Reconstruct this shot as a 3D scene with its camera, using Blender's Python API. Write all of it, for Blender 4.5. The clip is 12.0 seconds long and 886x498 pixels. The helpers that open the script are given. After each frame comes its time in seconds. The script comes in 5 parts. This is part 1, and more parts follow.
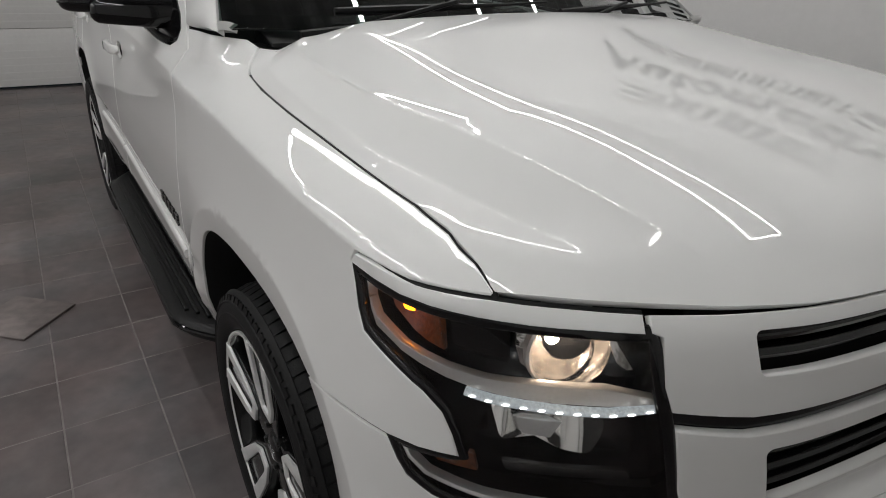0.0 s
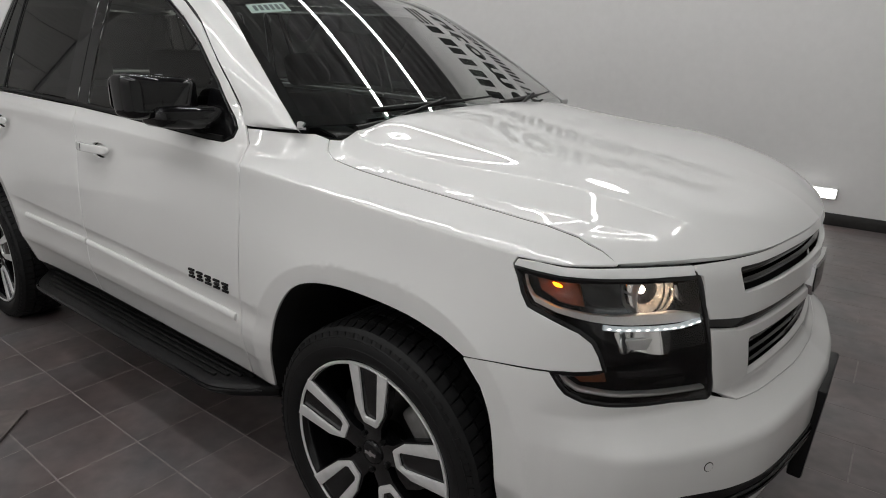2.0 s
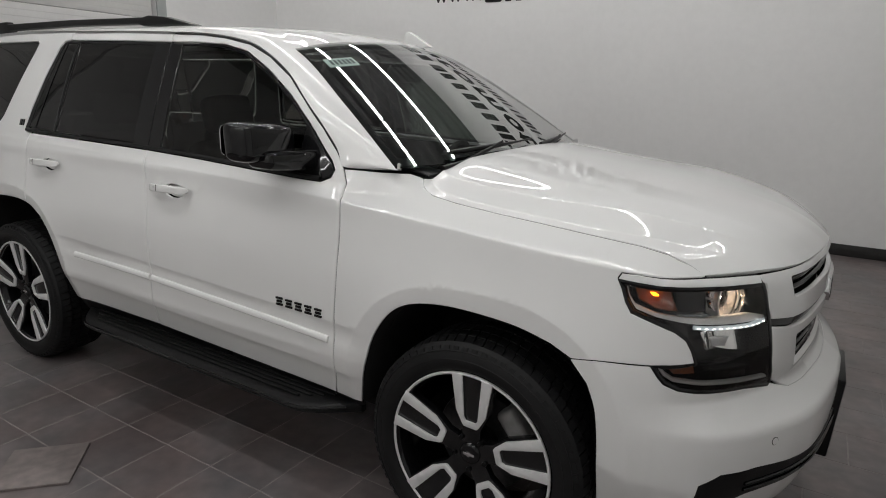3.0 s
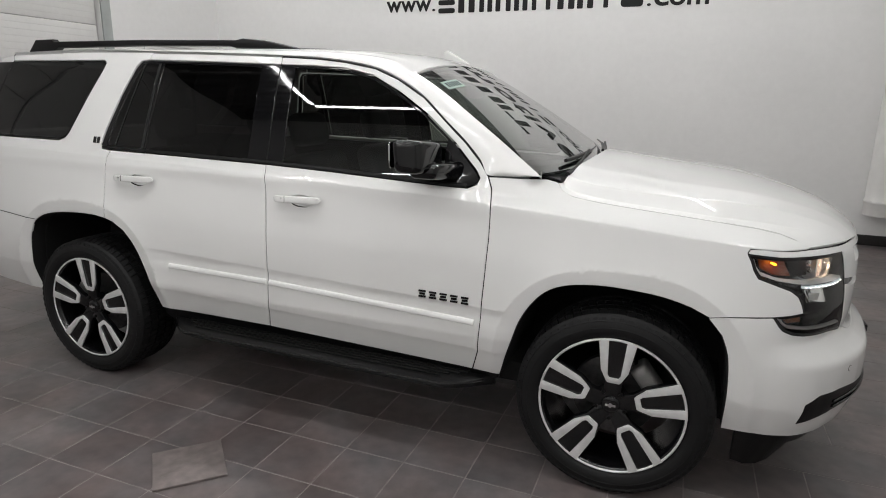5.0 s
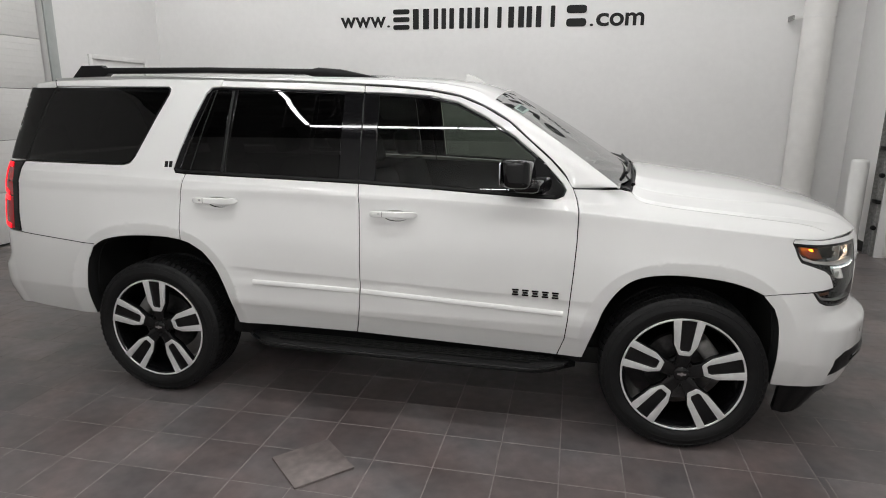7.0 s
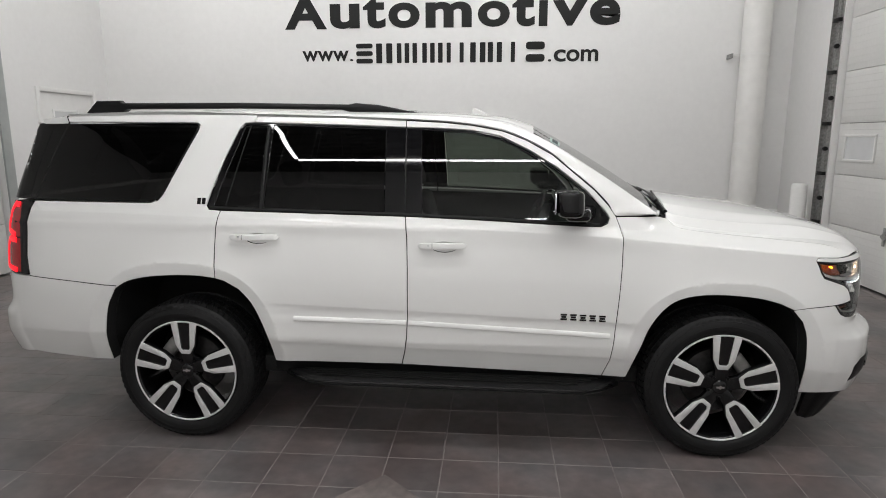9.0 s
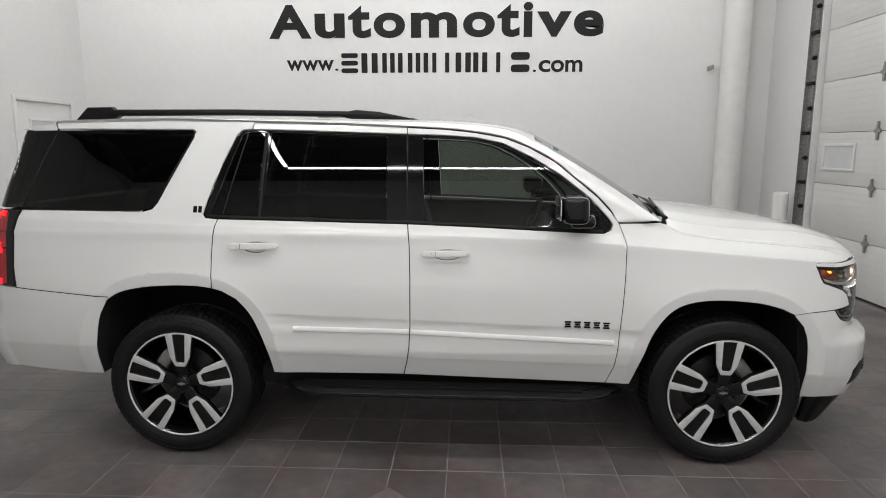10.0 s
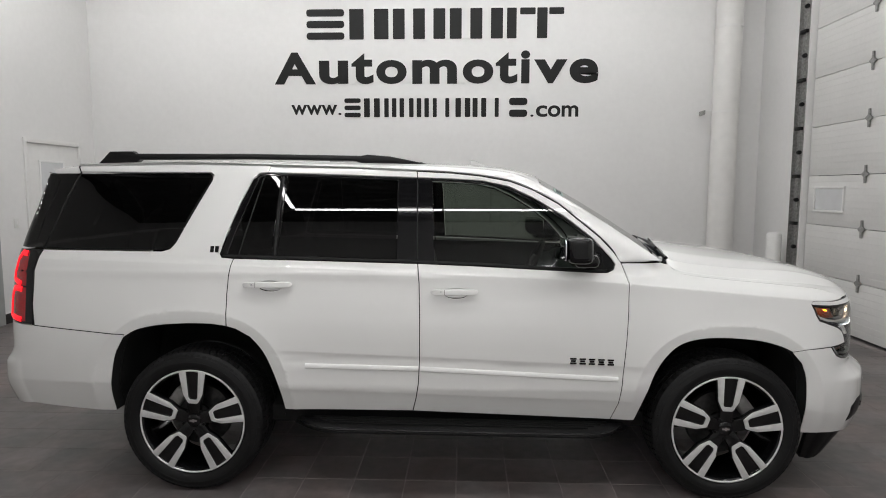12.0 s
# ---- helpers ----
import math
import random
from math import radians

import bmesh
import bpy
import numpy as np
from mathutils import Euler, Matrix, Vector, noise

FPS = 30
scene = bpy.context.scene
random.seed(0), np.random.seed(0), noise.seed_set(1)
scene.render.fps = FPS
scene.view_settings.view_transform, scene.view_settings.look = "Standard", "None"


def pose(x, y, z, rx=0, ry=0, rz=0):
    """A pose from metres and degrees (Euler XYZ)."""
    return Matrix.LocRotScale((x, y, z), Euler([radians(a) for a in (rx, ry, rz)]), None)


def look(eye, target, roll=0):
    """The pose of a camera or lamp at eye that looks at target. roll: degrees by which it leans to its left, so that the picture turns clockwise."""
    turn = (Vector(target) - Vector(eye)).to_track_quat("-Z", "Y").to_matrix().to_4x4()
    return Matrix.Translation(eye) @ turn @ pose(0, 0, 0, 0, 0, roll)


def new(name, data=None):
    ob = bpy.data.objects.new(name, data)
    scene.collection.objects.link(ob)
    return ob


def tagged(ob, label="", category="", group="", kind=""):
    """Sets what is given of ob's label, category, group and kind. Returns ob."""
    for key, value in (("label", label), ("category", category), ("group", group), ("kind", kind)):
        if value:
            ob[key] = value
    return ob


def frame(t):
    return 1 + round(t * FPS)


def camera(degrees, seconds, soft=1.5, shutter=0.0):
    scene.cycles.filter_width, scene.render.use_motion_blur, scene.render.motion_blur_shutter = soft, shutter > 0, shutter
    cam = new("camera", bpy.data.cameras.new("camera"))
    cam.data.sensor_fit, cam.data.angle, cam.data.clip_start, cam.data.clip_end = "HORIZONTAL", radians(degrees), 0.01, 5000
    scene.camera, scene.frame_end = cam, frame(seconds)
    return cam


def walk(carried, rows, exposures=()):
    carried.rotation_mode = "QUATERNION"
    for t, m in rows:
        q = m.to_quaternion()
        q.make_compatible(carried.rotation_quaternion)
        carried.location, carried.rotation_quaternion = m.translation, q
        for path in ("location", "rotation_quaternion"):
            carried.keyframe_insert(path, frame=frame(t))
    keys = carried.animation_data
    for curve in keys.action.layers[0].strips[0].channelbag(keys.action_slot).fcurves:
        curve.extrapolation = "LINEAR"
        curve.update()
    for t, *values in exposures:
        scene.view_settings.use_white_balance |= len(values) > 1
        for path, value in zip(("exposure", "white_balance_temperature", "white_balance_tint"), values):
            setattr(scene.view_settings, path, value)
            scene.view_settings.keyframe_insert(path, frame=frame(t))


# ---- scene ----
from mathutils import geometry

cam = camera(72.2, 12.0, soft=1.0)
PATH = [
    (0, (2.61, -1.269, 1.477), (1.12, -0.243, 0.626), 2.5),
    (0.5, (2.611, -1.457, 1.492), (1.236, -0.198, 0.769), 2.2),
    (1, (2.549, -1.609, 1.476), (1.273, -0.222, 0.806), 2.0),
    (1.5, (2.501, -1.771, 1.495), (1.292, -0.312, 0.853), 1.8),
    (2, (2.548, -2.073, 1.532), (1.409, -0.544, 0.928), 1.6),
    (2.5, (2.48, -2.33, 1.55), (1.409, -0.729, 1.011), 1.6),
    (3, (2.323, -2.553, 1.565), (1.313, -0.898, 1.074), 1.5),
    (5, (1.653, -3.338, 1.62), (0.944, -1.531, 1.138), 1.0),
    (5.5, (1.476, -3.541, 1.652), (0.856, -1.7, 1.178), 0.8),
    (6, (1.279, -3.648, 1.644), (0.738, -1.78, 1.177), 0.7),
    (6.5, (1.075, -3.765, 1.663), (0.603, -1.878, 1.199), 0.6),
    (7, (0.883, -3.953, 1.698), (0.482, -2.048, 1.239), 0.4),
    (9, (0.253, -4.113, 1.717), (0.092, -2.154, 1.352), 0.0),
    (9.5, (0.177, -4.114, 1.707), (0.076, -2.147, 1.358), 0.1),
    (10, (0.118, -4.091, 1.695), (0.03, -2.121, 1.365), 0.0),
    (10.5, (0.102, -4.122, 1.712), (0.024, -2.145, 1.421), 0.1),
    (11, (0.079, -4.149, 1.719), (0.008, -2.165, 1.482), 0.1),
    (11.5, (0.059, -4.174, 1.706), (-0.009, -2.186, 1.494), 0.0),
    (12, (0.049, -4.21, 1.706), (-0.024, -2.221, 1.507), 0.1),
]
walk(cam, [(t, look(eye, target, roll)) for t, eye, target, roll in PATH],
     exposures=[(0, -0.50), (0.5, -0.68), (1.0, -0.66), (1.5, -0.50), (2.0, -0.40), (2.5, -0.42), (3.0, -0.44), (5.0, -0.02), (9.0, 0.04), (11.0, 0.0), (12.0, -0.10)])

# ---- world and light ----
world = bpy.data.worlds.new("world")
scene.world = world
world.use_nodes = True
world.node_tree.nodes["Background"].inputs[0].default_value = (0.6, 0.7, 0.8, 1)
world.node_tree.nodes["Background"].inputs[1].default_value = 0.02
TUBE_GLOW = 52.0
CEILING_Z = 5.35
scene.view_settings.exposure = 0.0


# ---- tools ----
def linked(name, me, material, parent=None, label=""):
    ob = new(name, me)
    if material is not None and not me.materials:
        me.materials.append(material)
    if parent is not None:
        ob.parent = parent
    if label:
        ob["label"] = label
    return ob


def mesh(name, verts, faces, material, parent=None, label="", angle=35, normals=None):
    """One mesh object from vertices and faces, shaded smooth up to an angle."""
    me = bpy.data.meshes.new(name)
    me.from_pydata([tuple(v) for v in verts], [], faces)
    me.validate()
    me.polygons.foreach_set("use_smooth", [True] * len(me.polygons))
    if normals is not None and len(normals) == len(me.vertices):
        me.normals_split_custom_set_from_vertices([tuple(n) for n in normals])
    else:
        me.set_sharp_from_angle(angle=radians(angle))
    me.update()
    return linked(name, me, material, parent, label)


def part(name, bm, material, parent=None, label="", angle=35):
    bmesh.ops.recalc_face_normals(bm, faces=bm.faces)
    me = bpy.data.meshes.new(name)
    bm.to_mesh(me)
    bm.free()
    me.polygons.foreach_set("use_smooth", [True] * len(me.polygons))
    me.set_sharp_from_angle(angle=radians(angle))
    return linked(name, me, material, parent, label)


def thing(name, at=(0, 0, 0), label="", category="", group="", kind=""):
    ob = new(name)
    ob.empty_display_size = 0.1
    ob.location = at
    return tagged(ob, label, category, group, kind)


def box(bm, lo, hi, bevel=0.0, m=None, segments=2):
    """Adds a box with rounded edges to bm."""
    c = [(a + b) / 2 for a, b in zip(lo, hi)]
    s = [abs(b - a) for a, b in zip(lo, hi)]
    vs = bmesh.ops.create_cube(bm, size=1, matrix=Matrix.Translation(c) @ Matrix.Diagonal((*s, 1)))["verts"]
    if bevel:
        es = list({e for v in vs for e in v.link_edges})
        r = bmesh.ops.bevel(bm, geom=es, offset=bevel, segments=segments, profile=0.5, affect="EDGES")
        vs = list({v for f in r["faces"] for v in f.verts} | {v for v in vs if v.is_valid})
    if m is not None:
        bmesh.ops.transform(bm, matrix=m, verts=[v for v in vs if v.is_valid])
    return vs


def boxed(name, lo, hi, material, parent=None, label="", bevel=0.0, m=None):
    bm = bmesh.new()
    box(bm, lo, hi, bevel, m)
    return part(name, bm, material, parent, label)


def lathe(profile, n=48, axis="z", arc=(0, 2 * math.pi)):
    """Vertices and faces of a turned shape; profile holds (radius, height)."""
    full = arc[1] - arc[0] > 6.28
    k = n if full else n + 1
    verts, faces = [], []
    for i in range(k):
        a = arc[0] + (arc[1] - arc[0]) * i / n
        for r, h in profile:
            p = (r * math.cos(a), r * math.sin(a), h)
            verts.append(p if axis == "z" else (p[0], p[2], p[1]) if axis == "y" else (p[2], p[0], p[1]))
    q = len(profile)
    for i in range(n):
        j = (i + 1) % k
        for s in range(q - 1):
            faces.append((i * q + s, j * q + s, j * q + s + 1, i * q + s + 1))
    return verts, faces


def tube(points, r, n=10, caps=True):
    """A round bar along points."""
    pts = [Vector(p) for p in points]
    verts, faces = [], []
    up = Vector((0, 0, 1))
    for i, p in enumerate(pts):
        t = (pts[min(i + 1, len(pts) - 1)] - pts[max(i - 1, 0)]).normalized()
        a = t.cross(up if abs(t.z) < 0.95 else Vector((1, 0, 0))).normalized()
        b = a.cross(t)
        rr = r[i] if isinstance(r, (list, tuple)) else r
        for k in range(n):
            w = 2 * math.pi * k / n
            verts.append(p + rr * (math.cos(w) * a + math.sin(w) * b))
    for i in range(len(pts) - 1):
        for k in range(n):
            faces.append((i * n + k, i * n + (k + 1) % n, (i + 1) * n + (k + 1) % n, (i + 1) * n + k))
    if caps:
        faces += [tuple(range(n))[::-1], tuple(range((len(pts) - 1) * n, len(pts) * n))]
    return verts, faces


def rounded(poly, rad, n=4):
    """The outline with its corners rounded."""
    out = []
    for i in range(len(poly)):
        a, p, b = Vector(poly[i - 1]), Vector(poly[i]), Vector(poly[(i + 1) % len(poly)])
        da, db = (a - p), (b - p)
        r = min(rad, da.length * 0.45, db.length * 0.45)
        s, e = p + da.normalized() * r, p + db.normalized() * r
        for k in range(n + 1):
            t = k / n
            q = s * (1 - t) ** 2 + p * 2 * t * (1 - t) + e * t * t
            out.append((q.x, q.y))
    return out


def prism(outline, depth, m, bevel=0.0, name="piece", material=None, parent=None, label=""):
    """A flat outline in x, y drawn out along z, then moved by m."""
    bm = bmesh.new()
    f = bm.faces.new([bm.verts.new((x, y, 0)) for x, y in outline])
    r = bmesh.ops.extrude_face_region(bm, geom=[f])
    top = [v for v in r["geom"] if isinstance(v, bmesh.types.BMVert)]
    bmesh.ops.translate(bm, vec=(0, 0, depth), verts=top)
    if bevel:
        es = [e for e in bm.edges if all(v in set(top) for v in e.verts)]
        bmesh.ops.bevel(bm, geom=es, offset=bevel, segments=2, profile=0.5, affect="EDGES")
    bmesh.ops.transform(bm, matrix=m, verts=bm.verts)
    return part(name, bm, material, parent, label)


# ---- materials ----
def material(name, color, rough=0.5, metal=0.0, coat=0.0, coat_rough=0.03, noise_scale=0.0, noise_amount=0.0, bump=0.0, bump_scale=40.0,
             stain=0.0, stain_scale=1.5, rough_var=0.0, emit=0.0, emit_color=None, spec=0.5, random_amount=0.0, second=None, second_scale=2.0, world=False):
    """A surface: base colour varied at a fine and a coarse scale, and fine relief."""
    mt = bpy.data.materials.new(name)
    mt.use_nodes = True
    nt = mt.node_tree
    p = nt.nodes["Principled BSDF"]
    p.inputs["Base Color"].default_value = (*color, 1)
    p.inputs["Roughness"].default_value = rough
    p.inputs["Metallic"].default_value = metal
    p.inputs["Coat Weight"].default_value = coat
    p.inputs["Coat Roughness"].default_value = coat_rough
    p.inputs["Specular IOR Level"].default_value = spec
    if emit:
        p.inputs["Emission Color"].default_value = (*(emit_color or color), 1)
        p.inputs["Emission Strength"].default_value = emit
    co = nt.nodes.new("ShaderNodeNewGeometry").outputs["Position"] if world else nt.nodes.new("ShaderNodeTexCoord").outputs["Object"]

    def tex(scale, detail=4.0):
        n = nt.nodes.new("ShaderNodeTexNoise")
        n.inputs["Scale"].default_value = scale
        n.inputs["Detail"].default_value = detail
        nt.links.new(co, n.inputs["Vector"])
        return n.outputs["Fac"]

    def ranged(value, lo, hi):
        n = nt.nodes.new("ShaderNodeMapRange")
        n.inputs["From Min"].default_value, n.inputs["From Max"].default_value = 0.3, 0.7
        n.inputs["To Min"].default_value, n.inputs["To Max"].default_value = lo, hi
        nt.links.new(value, n.inputs["Value"])
        return n.outputs["Result"]

    factors = []
    if noise_amount:
        factors.append(ranged(tex(noise_scale), 1 - noise_amount, 1 + noise_amount))
    if stain:
        factors.append(ranged(tex(stain_scale, 6.0), 1 - stain, 1 + stain))
    if random_amount:
        info = nt.nodes.new("ShaderNodeObjectInfo")
        n = nt.nodes.new("ShaderNodeMapRange")
        n.inputs["To Min"].default_value, n.inputs["To Max"].default_value = 1 - random_amount, 1 + random_amount
        nt.links.new(info.outputs["Random"], n.inputs["Value"])
        factors.append(n.outputs["Result"])
    if factors:
        f = factors[0]
        for g in factors[1:]:
            n = nt.nodes.new("ShaderNodeMath")
            n.operation = "MULTIPLY"
            nt.links.new(f, n.inputs[0])
            nt.links.new(g, n.inputs[1])
            f = n.outputs[0]
        n = nt.nodes.new("ShaderNodeVectorMath")
        n.operation = "SCALE"
        n.inputs[0].default_value = color
        if second:
            mix = nt.nodes.new("ShaderNodeMix")
            mix.data_type = "RGBA"
            mix.inputs["A"].default_value = (*color, 1)
            mix.inputs["B"].default_value = (*second, 1)
            nt.links.new(ranged(tex(second_scale, 5.0), 0.0, 1.0), mix.inputs["Factor"])
            nt.links.new(mix.outputs["Result"], n.inputs[0])
        nt.links.new(f, n.inputs["Scale"])
        nt.links.new(n.outputs["Vector"], p.inputs["Base Color"])
    if rough_var:
        nt.links.new(ranged(tex(6.0, 5.0), max(0.02, rough - rough_var), rough + rough_var), p.inputs["Roughness"])
    if bump:
        b = nt.nodes.new("ShaderNodeBump")
        b.inputs["Strength"].default_value = 1.0
        b.inputs["Distance"].default_value = bump
        nt.links.new(tex(bump_scale, 3.0), b.inputs["Height"])
        nt.links.new(b.outputs["Normal"], p.inputs["Normal"])
    return mt


def glass(name, tint, gloss_rough=0.0, ior=1.5, facing=0.0):
    """A pane: it lets tinted light through and mirrors more at a slant."""
    mt = bpy.data.materials.new(name)
    mt.use_nodes = True
    nt = mt.node_tree
    nt.nodes.clear()
    out = nt.nodes.new("ShaderNodeOutputMaterial")
    mix = nt.nodes.new("ShaderNodeMixShader")
    tr = nt.nodes.new("ShaderNodeBsdfTransparent")
    gl = nt.nodes.new("ShaderNodeBsdfGlossy")
    fr = nt.nodes.new("ShaderNodeFresnel")
    tr.inputs["Color"].default_value = (*tint, 1)
    gl.inputs["Roughness"].default_value = gloss_rough
    fr.inputs["IOR"].default_value = ior
    gloss = fr.outputs[0]
    if facing:
        lw = nt.nodes.new("ShaderNodeLayerWeight")
        lw.inputs["Blend"].default_value = 0.5
        pw = nt.nodes.new("ShaderNodeMath")
        pw.operation = "POWER"
        pw.inputs[1].default_value = facing
        nt.links.new(lw.outputs["Facing"], pw.inputs[0])
        gloss = pw.outputs[0]
    nt.links.new(gloss, mix.inputs[0])
    nt.links.new(tr.outputs[0], mix.inputs[1])
    nt.links.new(gl.outputs[0], mix.inputs[2])
    nt.links.new(mix.outputs[0], out.inputs["Surface"])
    return mt


PAINT = material("white_paint", (0.725, 0.725, 0.714), 0.42, coat=1.0, coat_rough=0.015, noise_scale=3.0, noise_amount=0.008, stain=0.01, stain_scale=0.8)
GLOSS_BLACK = material("gloss_black", (0.004, 0.004, 0.0045), 0.05, spec=0.42, noise_scale=4, noise_amount=0.1)
SATIN_BLACK = material("satin_black_plastic", (0.005, 0.005, 0.0053), 0.38, spec=0.22, noise_scale=60, noise_amount=0.15, bump=0.0003, bump_scale=400, stain=0.12)
DARK = material("underbody_black", (0.004, 0.004, 0.004), 0.9, noise_scale=8, noise_amount=0.3)
RUBBER = material("tyre_rubber", (0.0042, 0.0042, 0.0045), 0.62, spec=0.3, noise_scale=25, noise_amount=0.2, bump=0.0006, bump_scale=180, stain=0.15, stain_scale=4)
SEAL = material("rubber_seal", (0.005, 0.005, 0.005), 0.5, spec=0.2)
CHROME = material("chrome", (0.72, 0.72, 0.73), 0.07, metal=1.0, rough_var=0.03)
DULL_CHROME = material("satin_metal", (0.55, 0.55, 0.55), 0.28, metal=1.0, rough_var=0.05)
MACHINED = material("machined_alloy", (0.74, 0.74, 0.735), 0.42, metal=0.45, noise_scale=30, noise_amount=0.06, rough_var=0.06)
RIM_BLACK = material("wheel_black", (0.004, 0.004, 0.0045), 0.14, spec=0.45, noise_scale=12, noise_amount=0.15)
STEEL = material("brake_steel", (0.10, 0.10, 0.10), 0.4, metal=1.0, noise_scale=50, noise_amount=0.2)
CAST = material("cast_grey", (0.22, 0.215, 0.21), 0.5, metal=0.2, noise_scale=40, noise_amount=0.15)
AMBER = material("amber_plastic", (0.16, 0.034, 0.002), 0.3, coat=0.4, noise_scale=160, noise_amount=0.35, bump=0.0014, bump_scale=170)
AMBER_LIT = material("amber_bulb", (1.0, 0.26, 0.006), 0.3, emit=14.0)
RED = material("red_lens", (0.36, 0.004, 0.010), 0.15, coat=0.6, noise_scale=90, noise_amount=0.15)
RED_LIT = material("red_light_guide", (1.0, 0.010, 0.022), 0.3, emit=1.0)
LAMP_WARM = material("projector_light", (1.0, 0.78, 0.58), 0.3, emit=85.0)
LED_WHITE = material("led_white", (1.0, 0.98, 0.95), 0.3, emit=6.0)
SMOKE = material("lamp_housing", (0.012, 0.012, 0.013), 0.25, coat=0.4, noise_scale=40, noise_amount=0.2)
REFLECTOR = material("lamp_reflector", (0.88, 0.87, 0.85), 0.09, metal=0.9, bump=0.0008, bump_scale=35)
BRIGHT = material("bright_plated_plastic", (0.92, 0.92, 0.91), 0.16, metal=0.35, noise_scale=200, noise_amount=0.05, bump=0.0003, bump_scale=350)
LIGHT_GUIDE = material("light_guide_plastic", (0.72, 0.76, 0.78), 0.12, coat=0.8, emit=0.32, emit_color=(0.85, 0.95, 1.0), noise_scale=220, noise_amount=0.25, bump=0.0012, bump_scale=260)
BOWL = material("projector_bowl", (0.90, 0.86, 0.82), 0.22, metal=0.75, bump=0.003, bump_scale=45)
CABIN = material("cabin_black", (0.014, 0.014, 0.015), 0.65, noise_scale=20, noise_amount=0.2, bump=0.0005, bump_scale=200)
WINDSHIELD = glass("windshield_glass", (0.38, 0.45, 0.42), facing=2.0)
TINTED = glass("tinted_glass", (0.30, 0.33, 0.30), ior=1.55)
PRIVACY = glass("privacy_glass", (0.018, 0.018, 0.018), ior=1.5)
CLEAR = glass("clear_plastic", (0.93, 0.93, 0.93), ior=1.45)
PAPER = material("sticker_paper", (0.30, 0.40, 0.36), 0.6)
INK = material("printed_ink", (0.03, 0.05, 0.05), 0.6)
WALL = material("wall_paint", (0.765, 0.76, 0.752), 0.55, noise_scale=14, noise_amount=0.015, stain=0.03, stain_scale=0.5, bump=0.0006, bump_scale=130)
CEIL = material("ceiling_deck", (0.12, 0.12, 0.12), 0.6, noise_scale=5, noise_amount=0.15)
BASE = material("baseboard_black", (0.022, 0.021, 0.020), 0.5, noise_scale=20, noise_amount=0.2)
SIGN = material("sign_vinyl", (0.010, 0.010, 0.010), 0.5, spec=0.25, noise_scale=30, noise_amount=0.1)
SIGN_EDGE = material("sign_edge", (0.8, 0.8, 0.79), 0.5)
DOORPANEL = material("garage_panel", (0.68, 0.675, 0.66), 0.5, noise_scale=25, noise_amount=0.02, stain=0.03, bump=0.0007, bump_scale=90)
GALV = material("galvanised", (0.34, 0.34, 0.33), 0.45, metal=0.8, noise_scale=35, noise_amount=0.25)
WHITE_TRIM = material("white_trim", (0.74, 0.735, 0.72), 0.45, noise_scale=12, noise_amount=0.02, stain=0.02)
PIPE = material("white_pipe_wrap", (0.74, 0.73, 0.71), 0.45, noise_scale=6, noise_amount=0.03, stain=0.03, bump=0.002, bump_scale=22)
GREY_TRIM = material("grey_seal", (0.36, 0.38, 0.37), 0.6, noise_scale=10, noise_amount=0.05)
TUBE = material("light_tube", (0.99, 0.985, 0.975), 0.4, emit=TUBE_GLOW)
TILE = material("grey_tile", (0.146, 0.114, 0.108), 0.36, noise_scale=14, noise_amount=0.16, stain=0.32, stain_scale=2.1, random_amount=0.14, second=(0.110, 0.104, 0.106), second_scale=2.3, world=True)
LOOSE = material("loose_tile", (0.165, 0.140, 0.133), 0.6, noise_scale=22, noise_amount=0.2, stain=0.15, stain_scale=5)
TILE_FAR = material("grey_tile_far", (0.146, 0.114, 0.108), 0.36, noise_scale=14, noise_amount=0.16, stain=0.32, stain_scale=2.1, second=(0.110, 0.104, 0.106), second_scale=2.3, world=True)
GROUT = material("grout", (0.235, 0.212, 0.204), 0.85, noise_scale=15, noise_amount=0.2)


# ---- the room ----
LEFT, RIGHT, BACK, FRONT = -5.70, 4.40, 5.10, -6.0
T = 0.2
DOOR_Y = (-1.0, 3.86)      # roller door opening in the right wall
LDOOR_Y = (-2.6, 2.90)     # roller door opening in the left wall
DOOR_H = 4.32


def wall(name, pieces, label):
    bm = bmesh.new()
    for lo, hi in pieces:
        box(bm, lo, hi)
    ob = part(name, bm, WALL)
    return tagged(ob, label, "wall", kind="structure")


wall("wall_back", [((LEFT - T, BACK, -0.1), (RIGHT + T, BACK + T, CEILING_Z))], "plain off-white painted wall with black lettering band")
wall("wall_front", [((LEFT - T, FRONT - T, -0.1), (RIGHT + T, FRONT, CEILING_Z))], "plain off-white painted wall")
wall("wall_right", [((RIGHT, FRONT, -0.1), (RIGHT + T, DOOR_Y[0], CEILING_Z)), ((RIGHT, DOOR_Y[1], -0.1), (RIGHT + T, BACK, CEILING_Z)),
                    ((RIGHT, DOOR_Y[0], DOOR_H), (RIGHT + T, DOOR_Y[1], CEILING_Z))], "off-white painted wall beside a sectional garage door")
MAN_Y, MAN_H = (3.56, 4.76), 2.36
